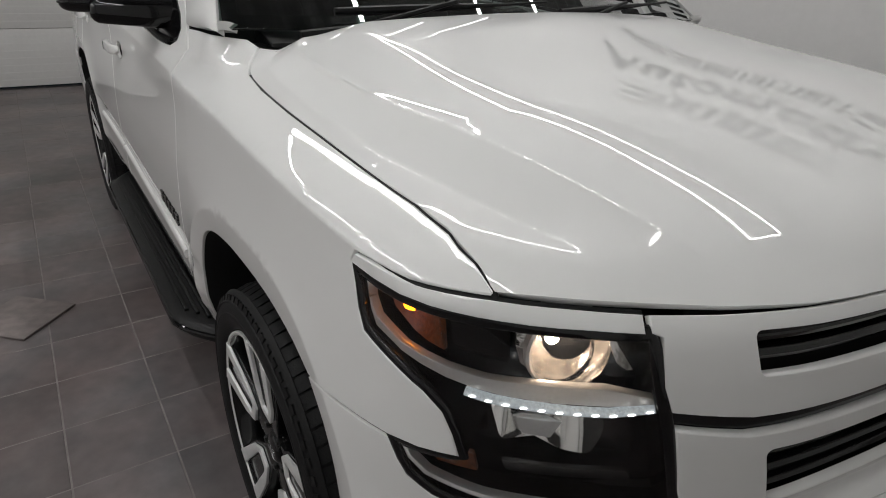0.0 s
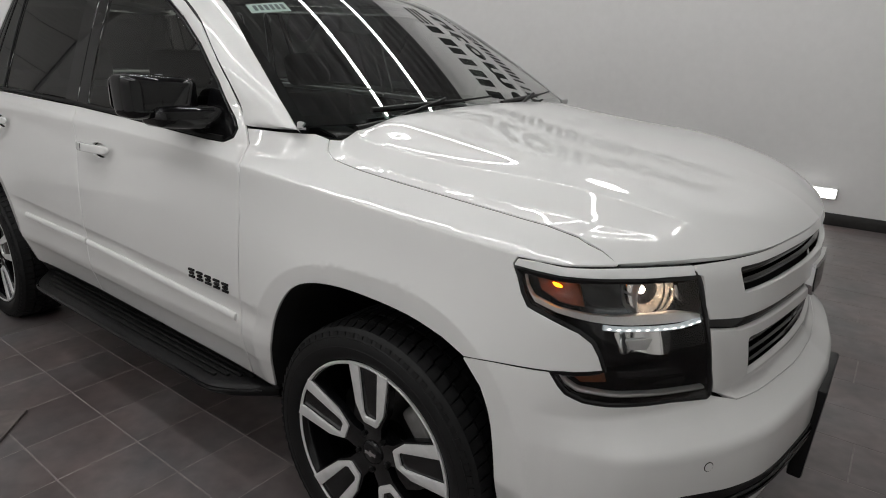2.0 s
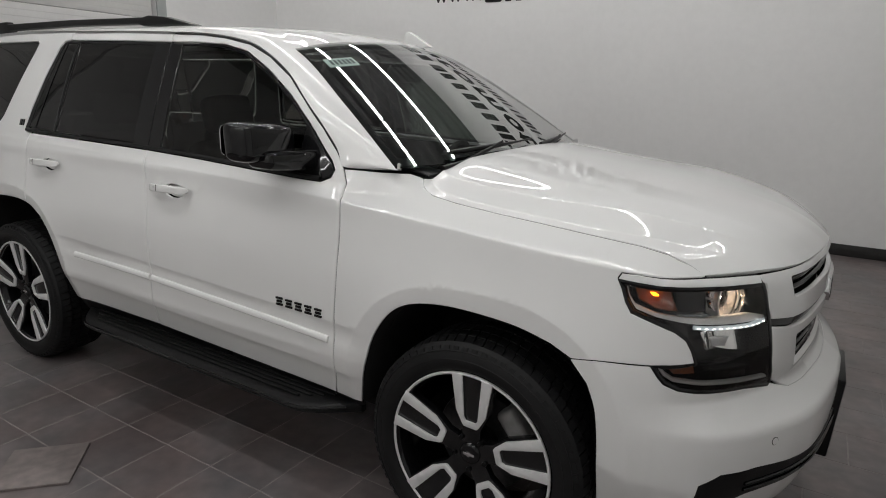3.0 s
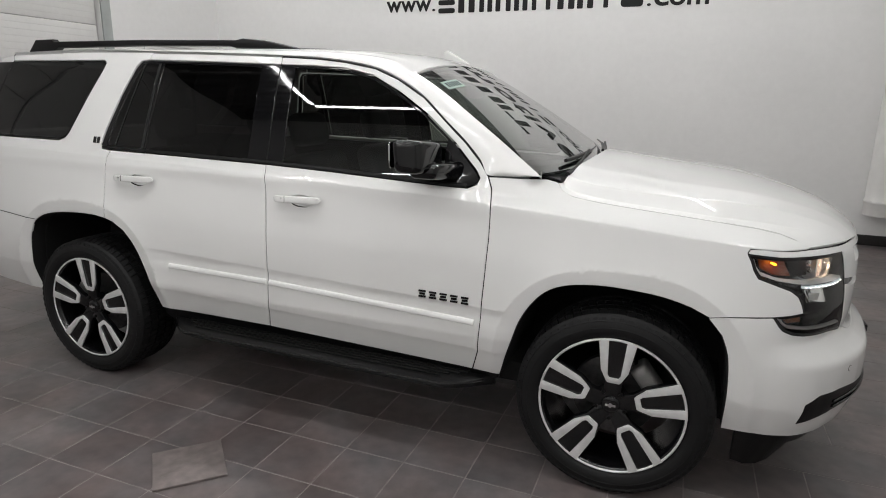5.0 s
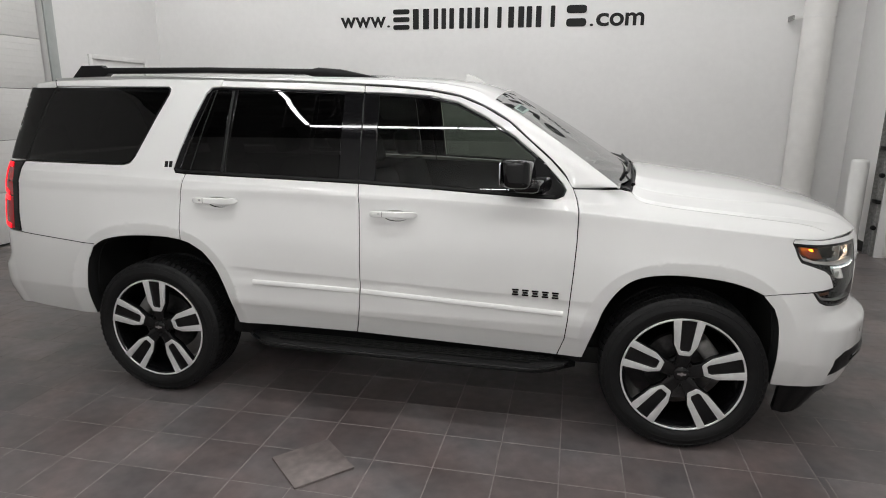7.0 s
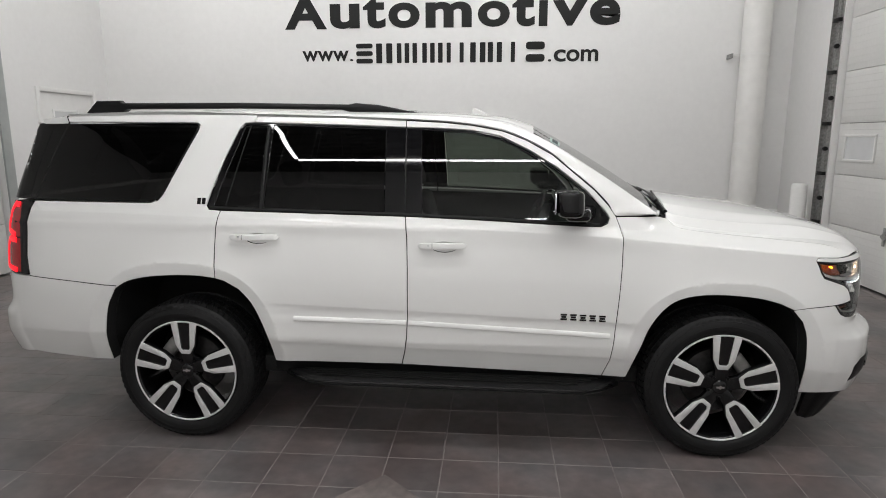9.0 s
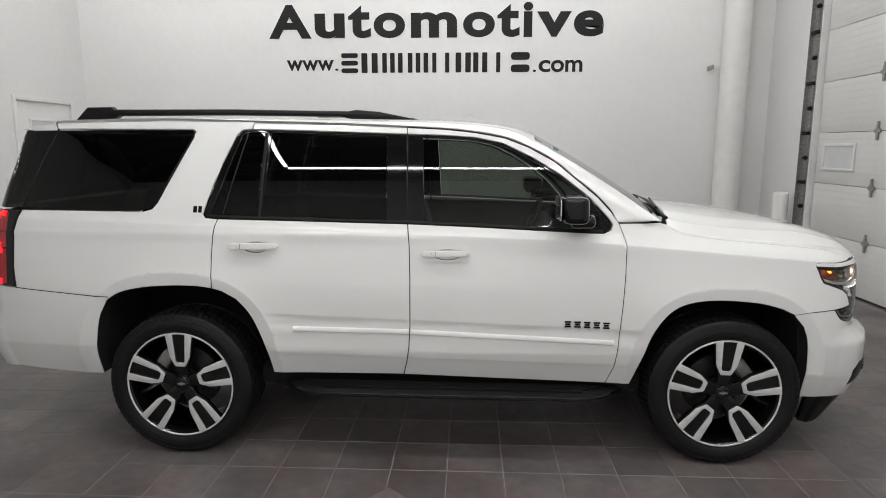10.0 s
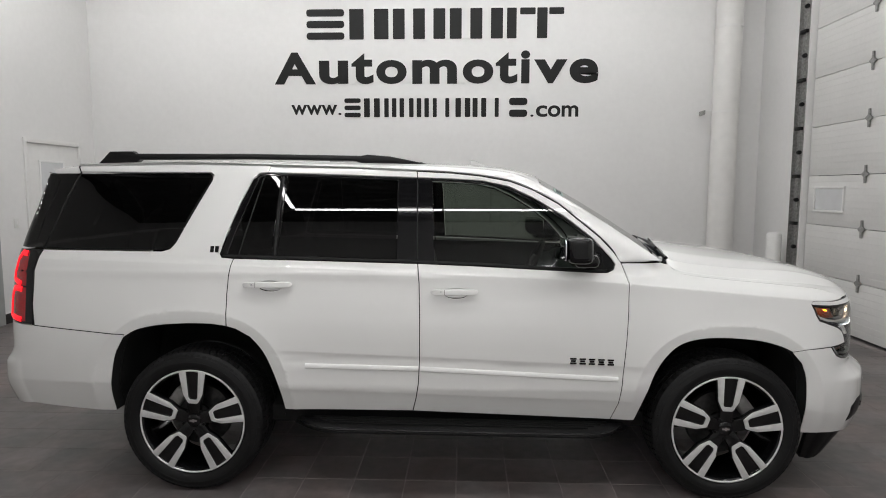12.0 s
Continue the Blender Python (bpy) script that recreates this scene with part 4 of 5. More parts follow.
    # name badge on the door: plain dark bars
    for i in range(5):
        a = .618 + i * .050
        z0 = .780 - .0055 * i / 4
        for k, (zz, hh, aa, bb) in enumerate(((.0125, .008, 0, .034), (-.0125, .008, 0, .034), (0, .009, .004, .030))):
            panel("badge_bar", [(a + aa, z0 + zz - hh / 2), (a + bb, z0 + zz - hh / 2), (a + bb, z0 + zz + hh / 2), (a + aa, z0 + zz + hh / 2)], f, GLOSS_BLACK, door, out=.006, gap=.0004, depth=.006, flip=fl)
    for a in (-1.362, -1.335):
        panel("badge_bar", [(a, 1.352), (a + .020, 1.352), (a + .020, 1.386), (a, 1.386)], f, GLOSS_BLACK, car, out=.004, gap=.0008, depth=.005, flip=fl)
    # windscreen pillar and roof rail strip, from door seam to roof edge
    seam = [F_SEAM[8], *F_SEAM[9:], (-.6, 1.818), (-1.069, 1.832), (-1.6, 1.846), (-2.232, 1.835)]
    seam = [(1.10, 1.306), (.99, 1.305)] + seam
    su, sz = [], []
    for i, (u, z) in enumerate(seam):
        su.append((i, u))
        sz.append((i, z))
    fu, fz = pchip(su), pchip(sz)
    m = len(seam) - 1

    def pillar(a, b):
        s = a * m
        p = Vector(skin(fu(s), fz(s) + .003 + .0055 * smooth(1.5, 2.5, s), 0))
        # matching place on the roof edge
        lo, hi = 0.0, 1.0
        for _ in range(30):
            t = (lo + hi) / 2
            if EDGE_X(t) > p.x + .16 * smooth(-.1, .6, p.x):
                lo = t
            else:
                hi = t
        q = edge((lo + hi) / 2)
        mid = (p + q) / 2 + Vector((0.004, -.012, .012))
        r = p * (1 - b) ** 2 + mid * 2 * b * (1 - b) + q * b * b
        return mirrored(r, sgn)

    sheet("roof_side", pillar, 70, 6, PAINT, car, thick=.02)
    # lamp brow over the headlight
    panel("lamp_brow", EYEBROW, f, PAINT, car, out=.002, gap=.0025, flip=fl)
    # headlight
    hl = panel("headlight", LENS, f, SMOKE, car, "headlight cluster with lit projector and amber indicator", out=-.080, gap=.004, depth=.01, flip=fl)
    ribbon("rim", LENS, f, .020, .006, GLOSS_BLACK, hl, out=-.008, closed=True)
    lens_in = shrink(dense(LENS, .02), .004)
    n = len(lens_in)
    verts = [f(u, z, -.004) for u, z in lens_in] + [f(u, z, -.083) for u, z in lens_in]
    mesh("bezel", verts, [(i, (i + 1) % n, n + (i + 1) % n, n + i) for i in range(n)], SMOKE, hl)
    panel("lens", LENS, f, CLEAR, hl, "clear lens", out=-.003, gap=.009, depth=.002, flip=fl)
    # silver sweep from the indicator to the shelf under the projector
    sweep = [(1.932, 1.069), (1.940, 1.045), (1.958, 1.024), (2.019, 1.006), (2.098, .999), (2.16, .997), (2.221, .999), (2.32, .999), (2.386, .985)]
    sweep += [(2.391, .977), (2.325, .973), (2.2, .976), (2.141, .979), (2.10, .983), (2.02, .994), (1.963, 1.010), (1.946, 1.030), (1.937, 1.050), (1.930, 1.068)]
    panel("silver_sweep", sweep, f, BRIGHT, hl, "bright silver sweep", out=-.013, gap=.0008, depth=.016, step=(.02, .008), flip=fl)
    ribbon("chrome_strip", [(2.043, .856), (2.056, .838), (2.084, .822), (2.174, .809), (2.3, .799), (2.43, .789)], f, .011, .012, BRIGHT, hl, "chrome strip", out=-.018)

    def dish(u, v, o=0.0):
        """The indicator's bowl, hollow towards its bulb."""
        r2 = ((u - 2.012) / .075) ** 2 + ((v - 1.048) / .05) ** 2
        return f(u, v, o - .02 * max(0.0, 1 - r2))

    panel("indicator", [(1.950, 1.073), (2.055, 1.070), (2.088, 1.009), (2.017, 1.012), (1.968, 1.031)], dish, AMBER, hl, "amber indicator", out=-.030, gap=.001, depth=.01, step=(.008, .007), flip=fl)
    v, q = tube([f(1.998, 1.056, -.030), f(2.004, 1.054, -.028), f(2.010, 1.0525, -.027), f(2.016, 1.051, -.028), f(2.022, 1.049, -.030)], [.0012, .0034, .0046, .0034, .0012], 10)
    mesh("indicator_bulb", v, q, AMBER_LIT, hl, "lit amber bulb")
    panel("side_marker", [(2.062, .855), (2.149, .861), (2.159, .832), (2.092, .830)], f, AMBER, hl, "dull amber side marker", out=-.030, gap=.001, depth=.01, step=(.01, .01), flip=fl)
    panel("dark_cover", [(2.075, 1.074), (2.185, 1.078), (2.190, 1.004), (2.11, 1.006), (2.094, 1.014)], f, GLOSS_BLACK, hl, out=-.045, gap=.001, depth=.01, flip=fl)
    ribbon("cover_rib", [(2.10, 1.052), (2.15, 1.046), (2.186, 1.030)], f, .005, .003, GLOSS_BLACK, hl, out=-.044)
    # plated facets beside the projector
    panel("reflector_facet", [(2.194, 1.073), (2.232, 1.073), (2.216, 1.046), (2.204, 1.041), (2.196, 1.044)], f, REFLECTOR, hl, out=-.036, gap=.001, depth=.02, flip=fl)
    panel("reflector_facet", [(2.195, 1.039), (2.208, 1.036), (2.222, 1.006), (2.236, 1.001), (2.222, 1.002), (2.204, 1.014)], f, REFLECTOR, hl, out=-.034, gap=.001, depth=.02, flip=fl)
    panel("reflector_facet", [(2.322, 1.052), (2.334, 1.050), (2.362, 1.010), (2.352, 1.008), (2.338, 1.018)], f, REFLECTOR, hl, out=-.040, gap=.001, depth=.01, flip=fl)
    # projector
    pc = Vector(f(2.270, 1.033, -.056))
    nn = (Vector(f(2.270, 1.033, .02)) - pc).normalized()
    nn = (nn * .75 + Vector((1, 0, .05)) * .6).normalized()
    mtx = Matrix.Translation(pc) @ nn.to_track_quat("Z", "Y").to_matrix().to_4x4()
    big = Matrix.Diagonal((1.28, 1.28, 1.1, 1))
    mtx = mtx @ big
    v, q = lathe([(.044, -.03), (.0475, .0), (.0475, .010), (.045, .013), (.0425, .010)], 40)
    mesh("projector_ring", [mtx @ Vector(p) for p in v], q, BRIGHT, hl, "chrome projector ring")
    v, q = lathe([(.0, -.034), (.014, -.032), (.027, -.022), (.036, -.008), (.0425, .010)], 40)
    mesh("projector_bowl", [mtx @ Vector(p) for p in v], q, BOWL, hl, "bright reflector bowl")
    bm = bmesh.new()
    bmesh.ops.create_uvsphere(bm, u_segments=20, v_segments=12, radius=.0075, matrix=mtx @ Matrix.Translation((-.012, .004, -.012)))
    part("projector_bulb", bm, LAMP_WARM, hl, "warm lit projector")
    arc = [mtx @ Vector((.030 * math.cos(w) - .008, .034 * math.sin(w), .016)) for w in [-2.3 + 3.0 * k / 18 for k in range(19)]]
    v, q = tube(arc, [.0008 + .0022 * math.sin(math.pi * k / 18) for k in range(19)], 8)
    mesh("projector_shade", v, q, GLOSS_BLACK, hl, "thin dark arc")
    v, q = lathe([(.0425, .010), (.041, .020), (.033, .032), (.019, .040), (.0, .043)], 40)
    mesh("projector_lens", [mtx @ Vector(p) for p in v], q, CLEAR, hl, "clear projector lens")
    # daytime light strip with single lamps
    guide = [(2.131, .970), (2.173, .967), (2.27, .963), (2.33, .962), (2.393, .970)]
    gz = pchip(guide)
    ribbon("light_guide", guide, f, .010, .009, LIGHT_GUIDE, hl, "clear daytime light strip", out=-.018)
    for i in range(11):
        u = 2.144 + i * .0235
        z = gz(u) + .001
        panel("led", [(u + .0050 * math.cos(a) + .002 * math.sin(a), z + .0015 * math.sin(a)) for a in [math.pi * k / 4 for k in range(8)]], f, LED_WHITE, hl, "lit white LED", out=-.0075, gap=.0003, depth=.004, flip=fl)
    # lower lamp: a hollow reflector, its bright reflection drawn as a pale block
    def hollow(u, v, o=0.0):
        return f(u, v, o + .35 * (.93 - v) - .012 * math.cos((u - 2.235) * 55))

    panel("low_lamp", rounded([(2.165, .952), (2.330, .952), (2.338, .912), (2.318, .892), (2.189, .902)], .012), hollow, REFLECTOR, hl, "bright lower reflector", out=-.040, gap=.001, depth=.012, step=(.012, .008), flip=fl)
    panel("low_lamp_block", rounded([(2.205, .932), (2.290, .930), (2.302, .900), (2.215, .906)], .008), f, BRIGHT, hl, "pale block drawn for a bright reflection", out=-.034, gap=.001, depth=.012, flip=fl)
    panel("low_bar", rounded([(2.192, .846), (2.383, .837), (2.393, .818), (2.2, .828)], .006), f, SMOKE, hl, "dark reflector bar", out=-.046, gap=.001, depth=.008, flip=fl)
    # tail lamp, wrapping the corner
    tl = [(-2.346, 1.362), (-2.364, 1.32), (-2.382, 1.242), (-2.388, 1.05), (-2.376, .938), (-2.62, .950), (-2.66, 1.0), (-2.67, 1.2), (-2.64, 1.33), (-2.60, 1.362)]
    tail = panel("tail_lamp", tl, f, GLOSS_BLACK, car, "red tail lamp with black surround", flip=fl)
    for pts in ([(-2.445, 1.335), (-2.50, 1.34), (-2.545, 1.30), (-2.56, 1.19), (-2.47, 1.165)], [(-2.46, 1.135), (-2.54, 1.14), (-2.575, 1.10), (-2.575, .98), (-2.46, .965)]):
        ribbon("light_guide", pts, f, .030, .006, RED_LIT, tail, "lit red light guide", out=.001)
        panel("red_lens", [(-2.43, pts[0][1] + .012), (-2.60, pts[0][1] + .012), (-2.61, pts[-1][1] - .012), (-2.43, pts[-1][1] - .012)], f, RED, tail, out=.0015, gap=.002, depth=.003, flip=fl)
    # wheel housings, drawn in from the rim of each opening
    for arch in (ARCH_F, ARCH_R):
        line = dense(flow(arch), .03, False)
        n = len(line)
        verts = [f(u, z, -.006) for u, z in line]
        verts += [(p[0], -.42 * sgn, p[2]) for p in verts]
        faces = [(i, i + 1, n + i + 1, n + i) for i in range(n - 1)]
        faces.append(tuple(range(n, 2 * n)))
        mesh("wheel_housing", verts, faces, DARK, car, "black wheel housing")
    # black strips under the panel gaps stand in for the shade inside
    for line in (F_SEAM, B_SEAM, [(u, z - .010) for u, z in HOOD_SEAM[2:]], [(-1.227, 1.320), (-1.239, 1.282), (-1.25, 1.22), (-1.258, 1.128), (-1.26, .949)], [(1.80, .838), (1.871, .852), (1.956, .857), (2.02, .861)],
                 [(-1.84, .895), (-2.0, .905), (-2.376, .934)], [(-2.344, 1.366), (-2.208, 1.796), (-2.234, 1.832)], [(u, z - .007) for u, z in EYEBROW[:7]]):
        ribbon("joint", line, f, .011, .003, SEAL, car, "black strip standing in for the shade in a panel gap", out=-.009)
    # dark inner shell behind the gaps, added to keep them black
    shell = [(.95, .44)] + ARCH_F[::1] + [(2.229, .40), (UF, .44), (UF, 1.08), (2.229, 1.09), (2.034, 1.10), (1.6, 1.17), (1.2, 1.23), (.90, 1.255), (.2, 1.27), (-1.2, 1.30), (-2.2, 1.30), (-2.6, 1.25), (-2.6, .5), (-1.97, .5)] + ARCH_R + [(-.2, .445)]
    panel("inner_shell", shell, f, DARK, car, "black inner shell", out=-.090, gap=.001, depth=.006, step=(.12, .1), flip=fl)
    # black strip under the doors and step board
    panel("rocker", [(-.97, .475), (.98, .44), (.98, .40), (.9, .37), (-.9, .37), (-.97, .42)], f, SATIN_BLACK, car, "black rocker trim", out=-.012, flip=fl)
    prof = [(-.86, .405), (-.98, .410), (-1.018, .405), (-1.036, .395), (-1.040, .382), (-1.030, .370), (-.99, .362), (-.86, .368)]
    n = 44
    verts, faces = [], []
    for i in range(n + 1):
        t = i / n
        x = -.915 + 1.87 * t
        e = min(1.0, min(t, 1 - t) / .13)
        e = .15 + .85 * math.sin(e * math.pi / 2)
        for y, z in prof:
            verts.append((x, (-.86 + (y + .86) * e) * sgn, z - .012 * t + .006))
    q = len(prof)
    for i in range(n):
        for k in range(q):
            faces.append((i * q + k, i * q + (k + 1) % q, (i + 1) * q + (k + 1) % q, (i + 1) * q + k))
    faces += [tuple(range(q)), tuple(range(n * q, n * q + q))[::-1]]
    bm = bmesh.new()
    vs = [bm.verts.new(v) for v in verts]
    for fc in faces:
        bm.faces.new([vs[a] for a in fc])
    rb = part("running_board", bm, SATIN_BLACK, car, "black ribbed running board")
    for k in range(4):
        y = -.905 - .027 * k
        boxed("tread_rib", (-.80 + .04 * k, y * sgn - .007, .407), (.84 - .04 * k, y * sgn + .007, .4175), SEAL, rb, m=Matrix.Rotation(radians(.36), 4, "Y"), bevel=.003)
    edge_line = []
    for i in range(1, 44):
        t = i / 44
        e = .15 + .85 * math.sin(min(1.0, min(t, 1 - t) / .13) * math.pi / 2)
        edge_line.append((-.915 + 1.87 * t, (-.86 - .176 * e) * sgn, .393 - .012 * t + .006))
    v, q = tube(edge_line, .0065, 8)
    mesh("edge_trim", v, q, GLOSS_BLACK, rb, "gloss black edge trim")
    # roof rail
    rail = [(-2.125, 1.838), (-2.045, 1.918), (-1.905, 1.920), (-1.890, 1.906), (-1.2, 1.905), (-.56, 1.893), (-.52, 1.900), (-.39, 1.890), (-.165, 1.845), (-.56, 1.852), (-.60, 1.862), (-1.2, 1.872), (-1.86, 1.870), (-1.89, 1.850)]
    prism(rail, .042, Matrix.Translation((0, -.655 * sgn - .021, 0)) @ Matrix.Rotation(radians(90), 4, "X") @ Matrix.Translation((0, 0, -.042)), .010, "roof_rail", SATIN_BLACK, car, "black roof rail")
    # side mirror
    bm = bmesh.new()
    bmesh.ops.create_uvsphere(bm, u_segments=56, v_segments=36, radius=1)
    for v in bm.verts:
        x, y, z = v.co
        sx = math.copysign(abs(x) ** .62, x)
        sy = math.copysign(abs(y) ** .30, y)
        sz = math.copysign(abs(z) ** .30, z)
        lean = .022 * (sz * .5 + .5)
        xx = .640 - lean * .6 + (.070 * sx if sx < 0 else .078 * sx * (1 - .22 * max(0, -sy)) * (1 + .05 * sz))
        v.co = (xx, (-1.046 + .118 * sy) * sgn, 1.388 + .066 * sz * (1 - .06 * sy) - .004 * sy)
    mirror = part("side_mirror", bm, GLOSS_BLACK, car, "gloss black door mirror", 60)
    ribbon_line = [(x, (-1.054 + .112 * k) * sgn, 1.348) for x, k in ((.715, .9), (.716, .4), (.712, -.2), (.698, -.7), (.665, -.985))]
    v, q = tube(ribbon_line, .0025, 6)
    mesh("split_line", v, q, SEAL, mirror)
    m4 = Matrix.Translation((.560, -1.054 * sgn, 1.395)) @ Matrix.Rotation(radians(-90), 4, "Y")
    prism(rounded([(-.053, -.098), (.053, -.098), (.057, .098), (-.057, .098)], .025), .006, m4, .002, "mirror_glass", CHROME, mirror, "mirror glass")
    bm = bmesh.new()
    y0, y1 = sorted((-1.10 * sgn, -.885 * sgn))
    for v in box(bm, (.615, y0, 1.286), (.790, y1, 1.362), .026, segments=4):
        far = smooth(.93, 1.06, abs(v.co.y))
        v.co.x -= .05 * far * (v.co.x > .71)
        v.co.z += .012 * far * (v.co.z < 1.32)
    part("mirror_arm", bm, GLOSS_BLACK, mirror, "black mirror arm", 60)


build_side(1)
build_side(-1)

# ---- hood ----
SEAM_Z = pchip([(u, z) for u, z in HOOD_SEAM])
def fitted(points, degree):
    """A polynomial close to the points."""
    k = np.polyfit([p[0] - 1.8 for p in points], [p[1] for p in points], degree)
    return lambda x: float(np.polyval(k, x - 1.8))


# height of the hood along its middle, and the two pressed lines on either side
HOOD_MID = fitted([(1.17, 1.371), (1.25, 1.363), (1.42, 1.342), (1.57, 1.323), (1.70, 1.307), (1.83, 1.291), (1.93, 1.276), (2.02, 1.259), (2.10, 1.242), (2.17, 1.225), (2.22, 1.211), (2.30, 1.185), (2.36, 1.154), (2.40, 1.124), (2.42, 1.106)], 7)
LINE_UP = fitted([(1.17, .775), (1.37, .768), (1.60, .748), (1.76, .722), (1.90, .690), (2.03, .640), (2.15, .572), (2.22, .520), (2.42, .40)], 4)
LINE_LOW = fitted([(1.17, .850), (1.40, .848), (1.60, .838), (1.76, .818), (1.90, .793), (2.03, .755), (2.15, .700), (2.22, .650), (2.42, .52)], 4)
SEAM_POLY = np.polyfit([p[0] for p in HOOD_SEAM[2:]], [p[1] for p in HOOD_SEAM[2:]], 3)


def lip_at(y):
    """Where the nose's lip stands at that distance from the middle."""
    lo, hi = 2.163, UF
    for _ in range(30):
        m = (lo + hi) / 2
        if -skin(m, 1.106)[1] > y:
            lo = m
        else:
            hi = m
    return skin((lo + hi) / 2, 1.109)[0] + .001


def hood_fall(y, c1, c2, ey):
    """How far the hood has dropped at y: a flat middle, a rolled shoulder, then a steep band between two pressed lines."""
    w = .006
    k = min(y, c1)
    d = .060 * k * k + .018 * smooth(.76, 1.0, k / c1)
    for start, slope in ((c1, .55), (c2, -.42)):
        k = y - start
        d += slope * (0.0 if k < -w else (k + w) ** 2 / (4 * w) if k < w else k)
    return d


def hood_at(a, b):
    s = 2 * b - 1
    q = abs(s)
    u = 1.178 + (2.158 - 1.178) * a
    ex, ey, ez = skin(u, SEAM_Z(u) + .001)
    ey = -ey - .0015
    # columns gather on the pressed lines
    c1, c2 = min(LINE_UP(u), ey - .10), min(LINE_LOW(u), ey - .04)
    knots = ((0.0, 0.0), (.60, c1 - .006), (.66, c1 + .006), (.76, c2 - .006), (.82, c2 + .006), (1.0, ey))
    for (qa, ya), (qb, yb) in zip(knots, knots[1:]):
        if q <= qb:
            y = ya + (yb - ya) * (q - qa) / (qb - qa)
            break
    t = y / ey
    rear = 1.178 + .07 * (1 - t ** 2.5)
    front = lip_at(min(y, .880))
    x = rear + (front - rear) * a
    end = 1.178 + (lip_at(min(ey, .880)) - 1.178) * a
    x += (ex - end) * t ** 5
    c = HOOD_MID(min(2.42, x + (2.42 - front) * smooth(.6, 1.0, a)))
    e = float(np.polyval(SEAM_POLY, u))
    e += (ez - e) * t ** 10
    e -= .0025 + .0035 * smooth(.93, 1.0, a)
    creased = hood_fall(y, c1, c2, ey) / hood_fall(ey, c1, c2, ey)
    k = 1 - smooth(.84, 1.0, a)
    z = c - (c - e) * (k * creased + (1 - k) * t ** 4.2)
    return (x, math.copysign(y, s), z)


sheet("hood", hood_at, 120, 200, PAINT, car, "white hood with a flat raised centre and pressed lines", thick=.018)


# ---- roof, glass ----
def roof_at(a, b):
    t = .405 + (1.0 - .405) * a
    s = 2 * b - 1
    e = edge(t)
    front = (1 - a) ** 6
    x = e.x + (1 - s * s) * (.0 if a > .5 else .02 * front)
    crown = .036 + .028 * front
    shape = 1 - abs(s) ** 2.6
    ditch = -.008 * math.exp(-((abs(s) - .93) / .03) ** 2) * (1 - front)
    return (x, e.y * s, e.z + crown * shape + ditch)


sheet("roof", roof_at, 60, 48, PAINT, car, "white roof", thick=.02)


def pane_edge(t):
    """A parabola through the pillar's foot, middle and top."""
    k = t / .2
    return edge(0.0) * ((k - 1) * (k - 2) / 2) - edge(.2) * (k * (k - 2)) + edge(.4) * (k * (k - 1) / 2)


def screen_at(a, b):
    t = .398 * (1 - a) + .012
    s = 2 * b - 1
    e = pane_edge(t)
    n = a  # 0 at the roof, 1 at the cowl
    bulge = (1 - s * s)
    return (e.x + bulge * (.02 + .135 * n ** .8) - .002, e.y * s * .992, e.z - .004 + bulge * .066 * (1 - n))


sheet("windshield", screen_at, 48, 60, WINDSHIELD, car, "windshield glass with a sticker", thick=.004)


def band(name, f, a0, a1, b0, b1, na, nb, mt, label, lift):
    def g(a, b):
        e = .01
        A, B = a0 + (a1 - a0) * a, b0 + (b1 - b0) * b
        p = Vector(f(A, B))
        n = (Vector(f(A + e, B)) - p).cross(Vector(f(A, B + e)) - p).normalized()
        if n.z < 0:
            n = -n
        return p + n * lift
    return sheet(name, g, na, nb, mt, car, label, thick=.001)


band("screen_band", screen_at, .0, .045, 0, 1, 3, 36, GLOSS_BLACK, "black band along the windshield's top", -.006)
band("screen_band", screen_at, .93, 1.0, 0, 1, 3, 36, GLOSS_BLACK, "black band along the windshield's foot", -.006)
band("screen_band", screen_at, .05, .93, 0, .022, 20, 2, GLOSS_BLACK, "black band at the windshield's side", -.006)
band("screen_band", screen_at, .05, .93, .978, 1, 20, 2, GLOSS_BLACK, "black band at the windshield's side", -.006)
band("sticker", screen_at, .135, .205, .835, .945, 3, 4, PAPER, "pale green windshield sticker", .002)
for i in range(6):
    b = .845 + i * .0155
    band("sticker_bar", screen_at, .150, .190, b, b + .009, 1, 1, INK, "", .0035)

# cowl panel and wipers
def cowl_at(a, b):
    s = 2 * b - 1
    x0, x1 = 1.085 + .165 * (1 - s * s), 1.172 + .13 * (1 - abs(s) ** 2.2)
    return (x0 + (x1 - x0) * a, .832 * s, 1.284 + .032 * (1 - s * s) - .010 * a)


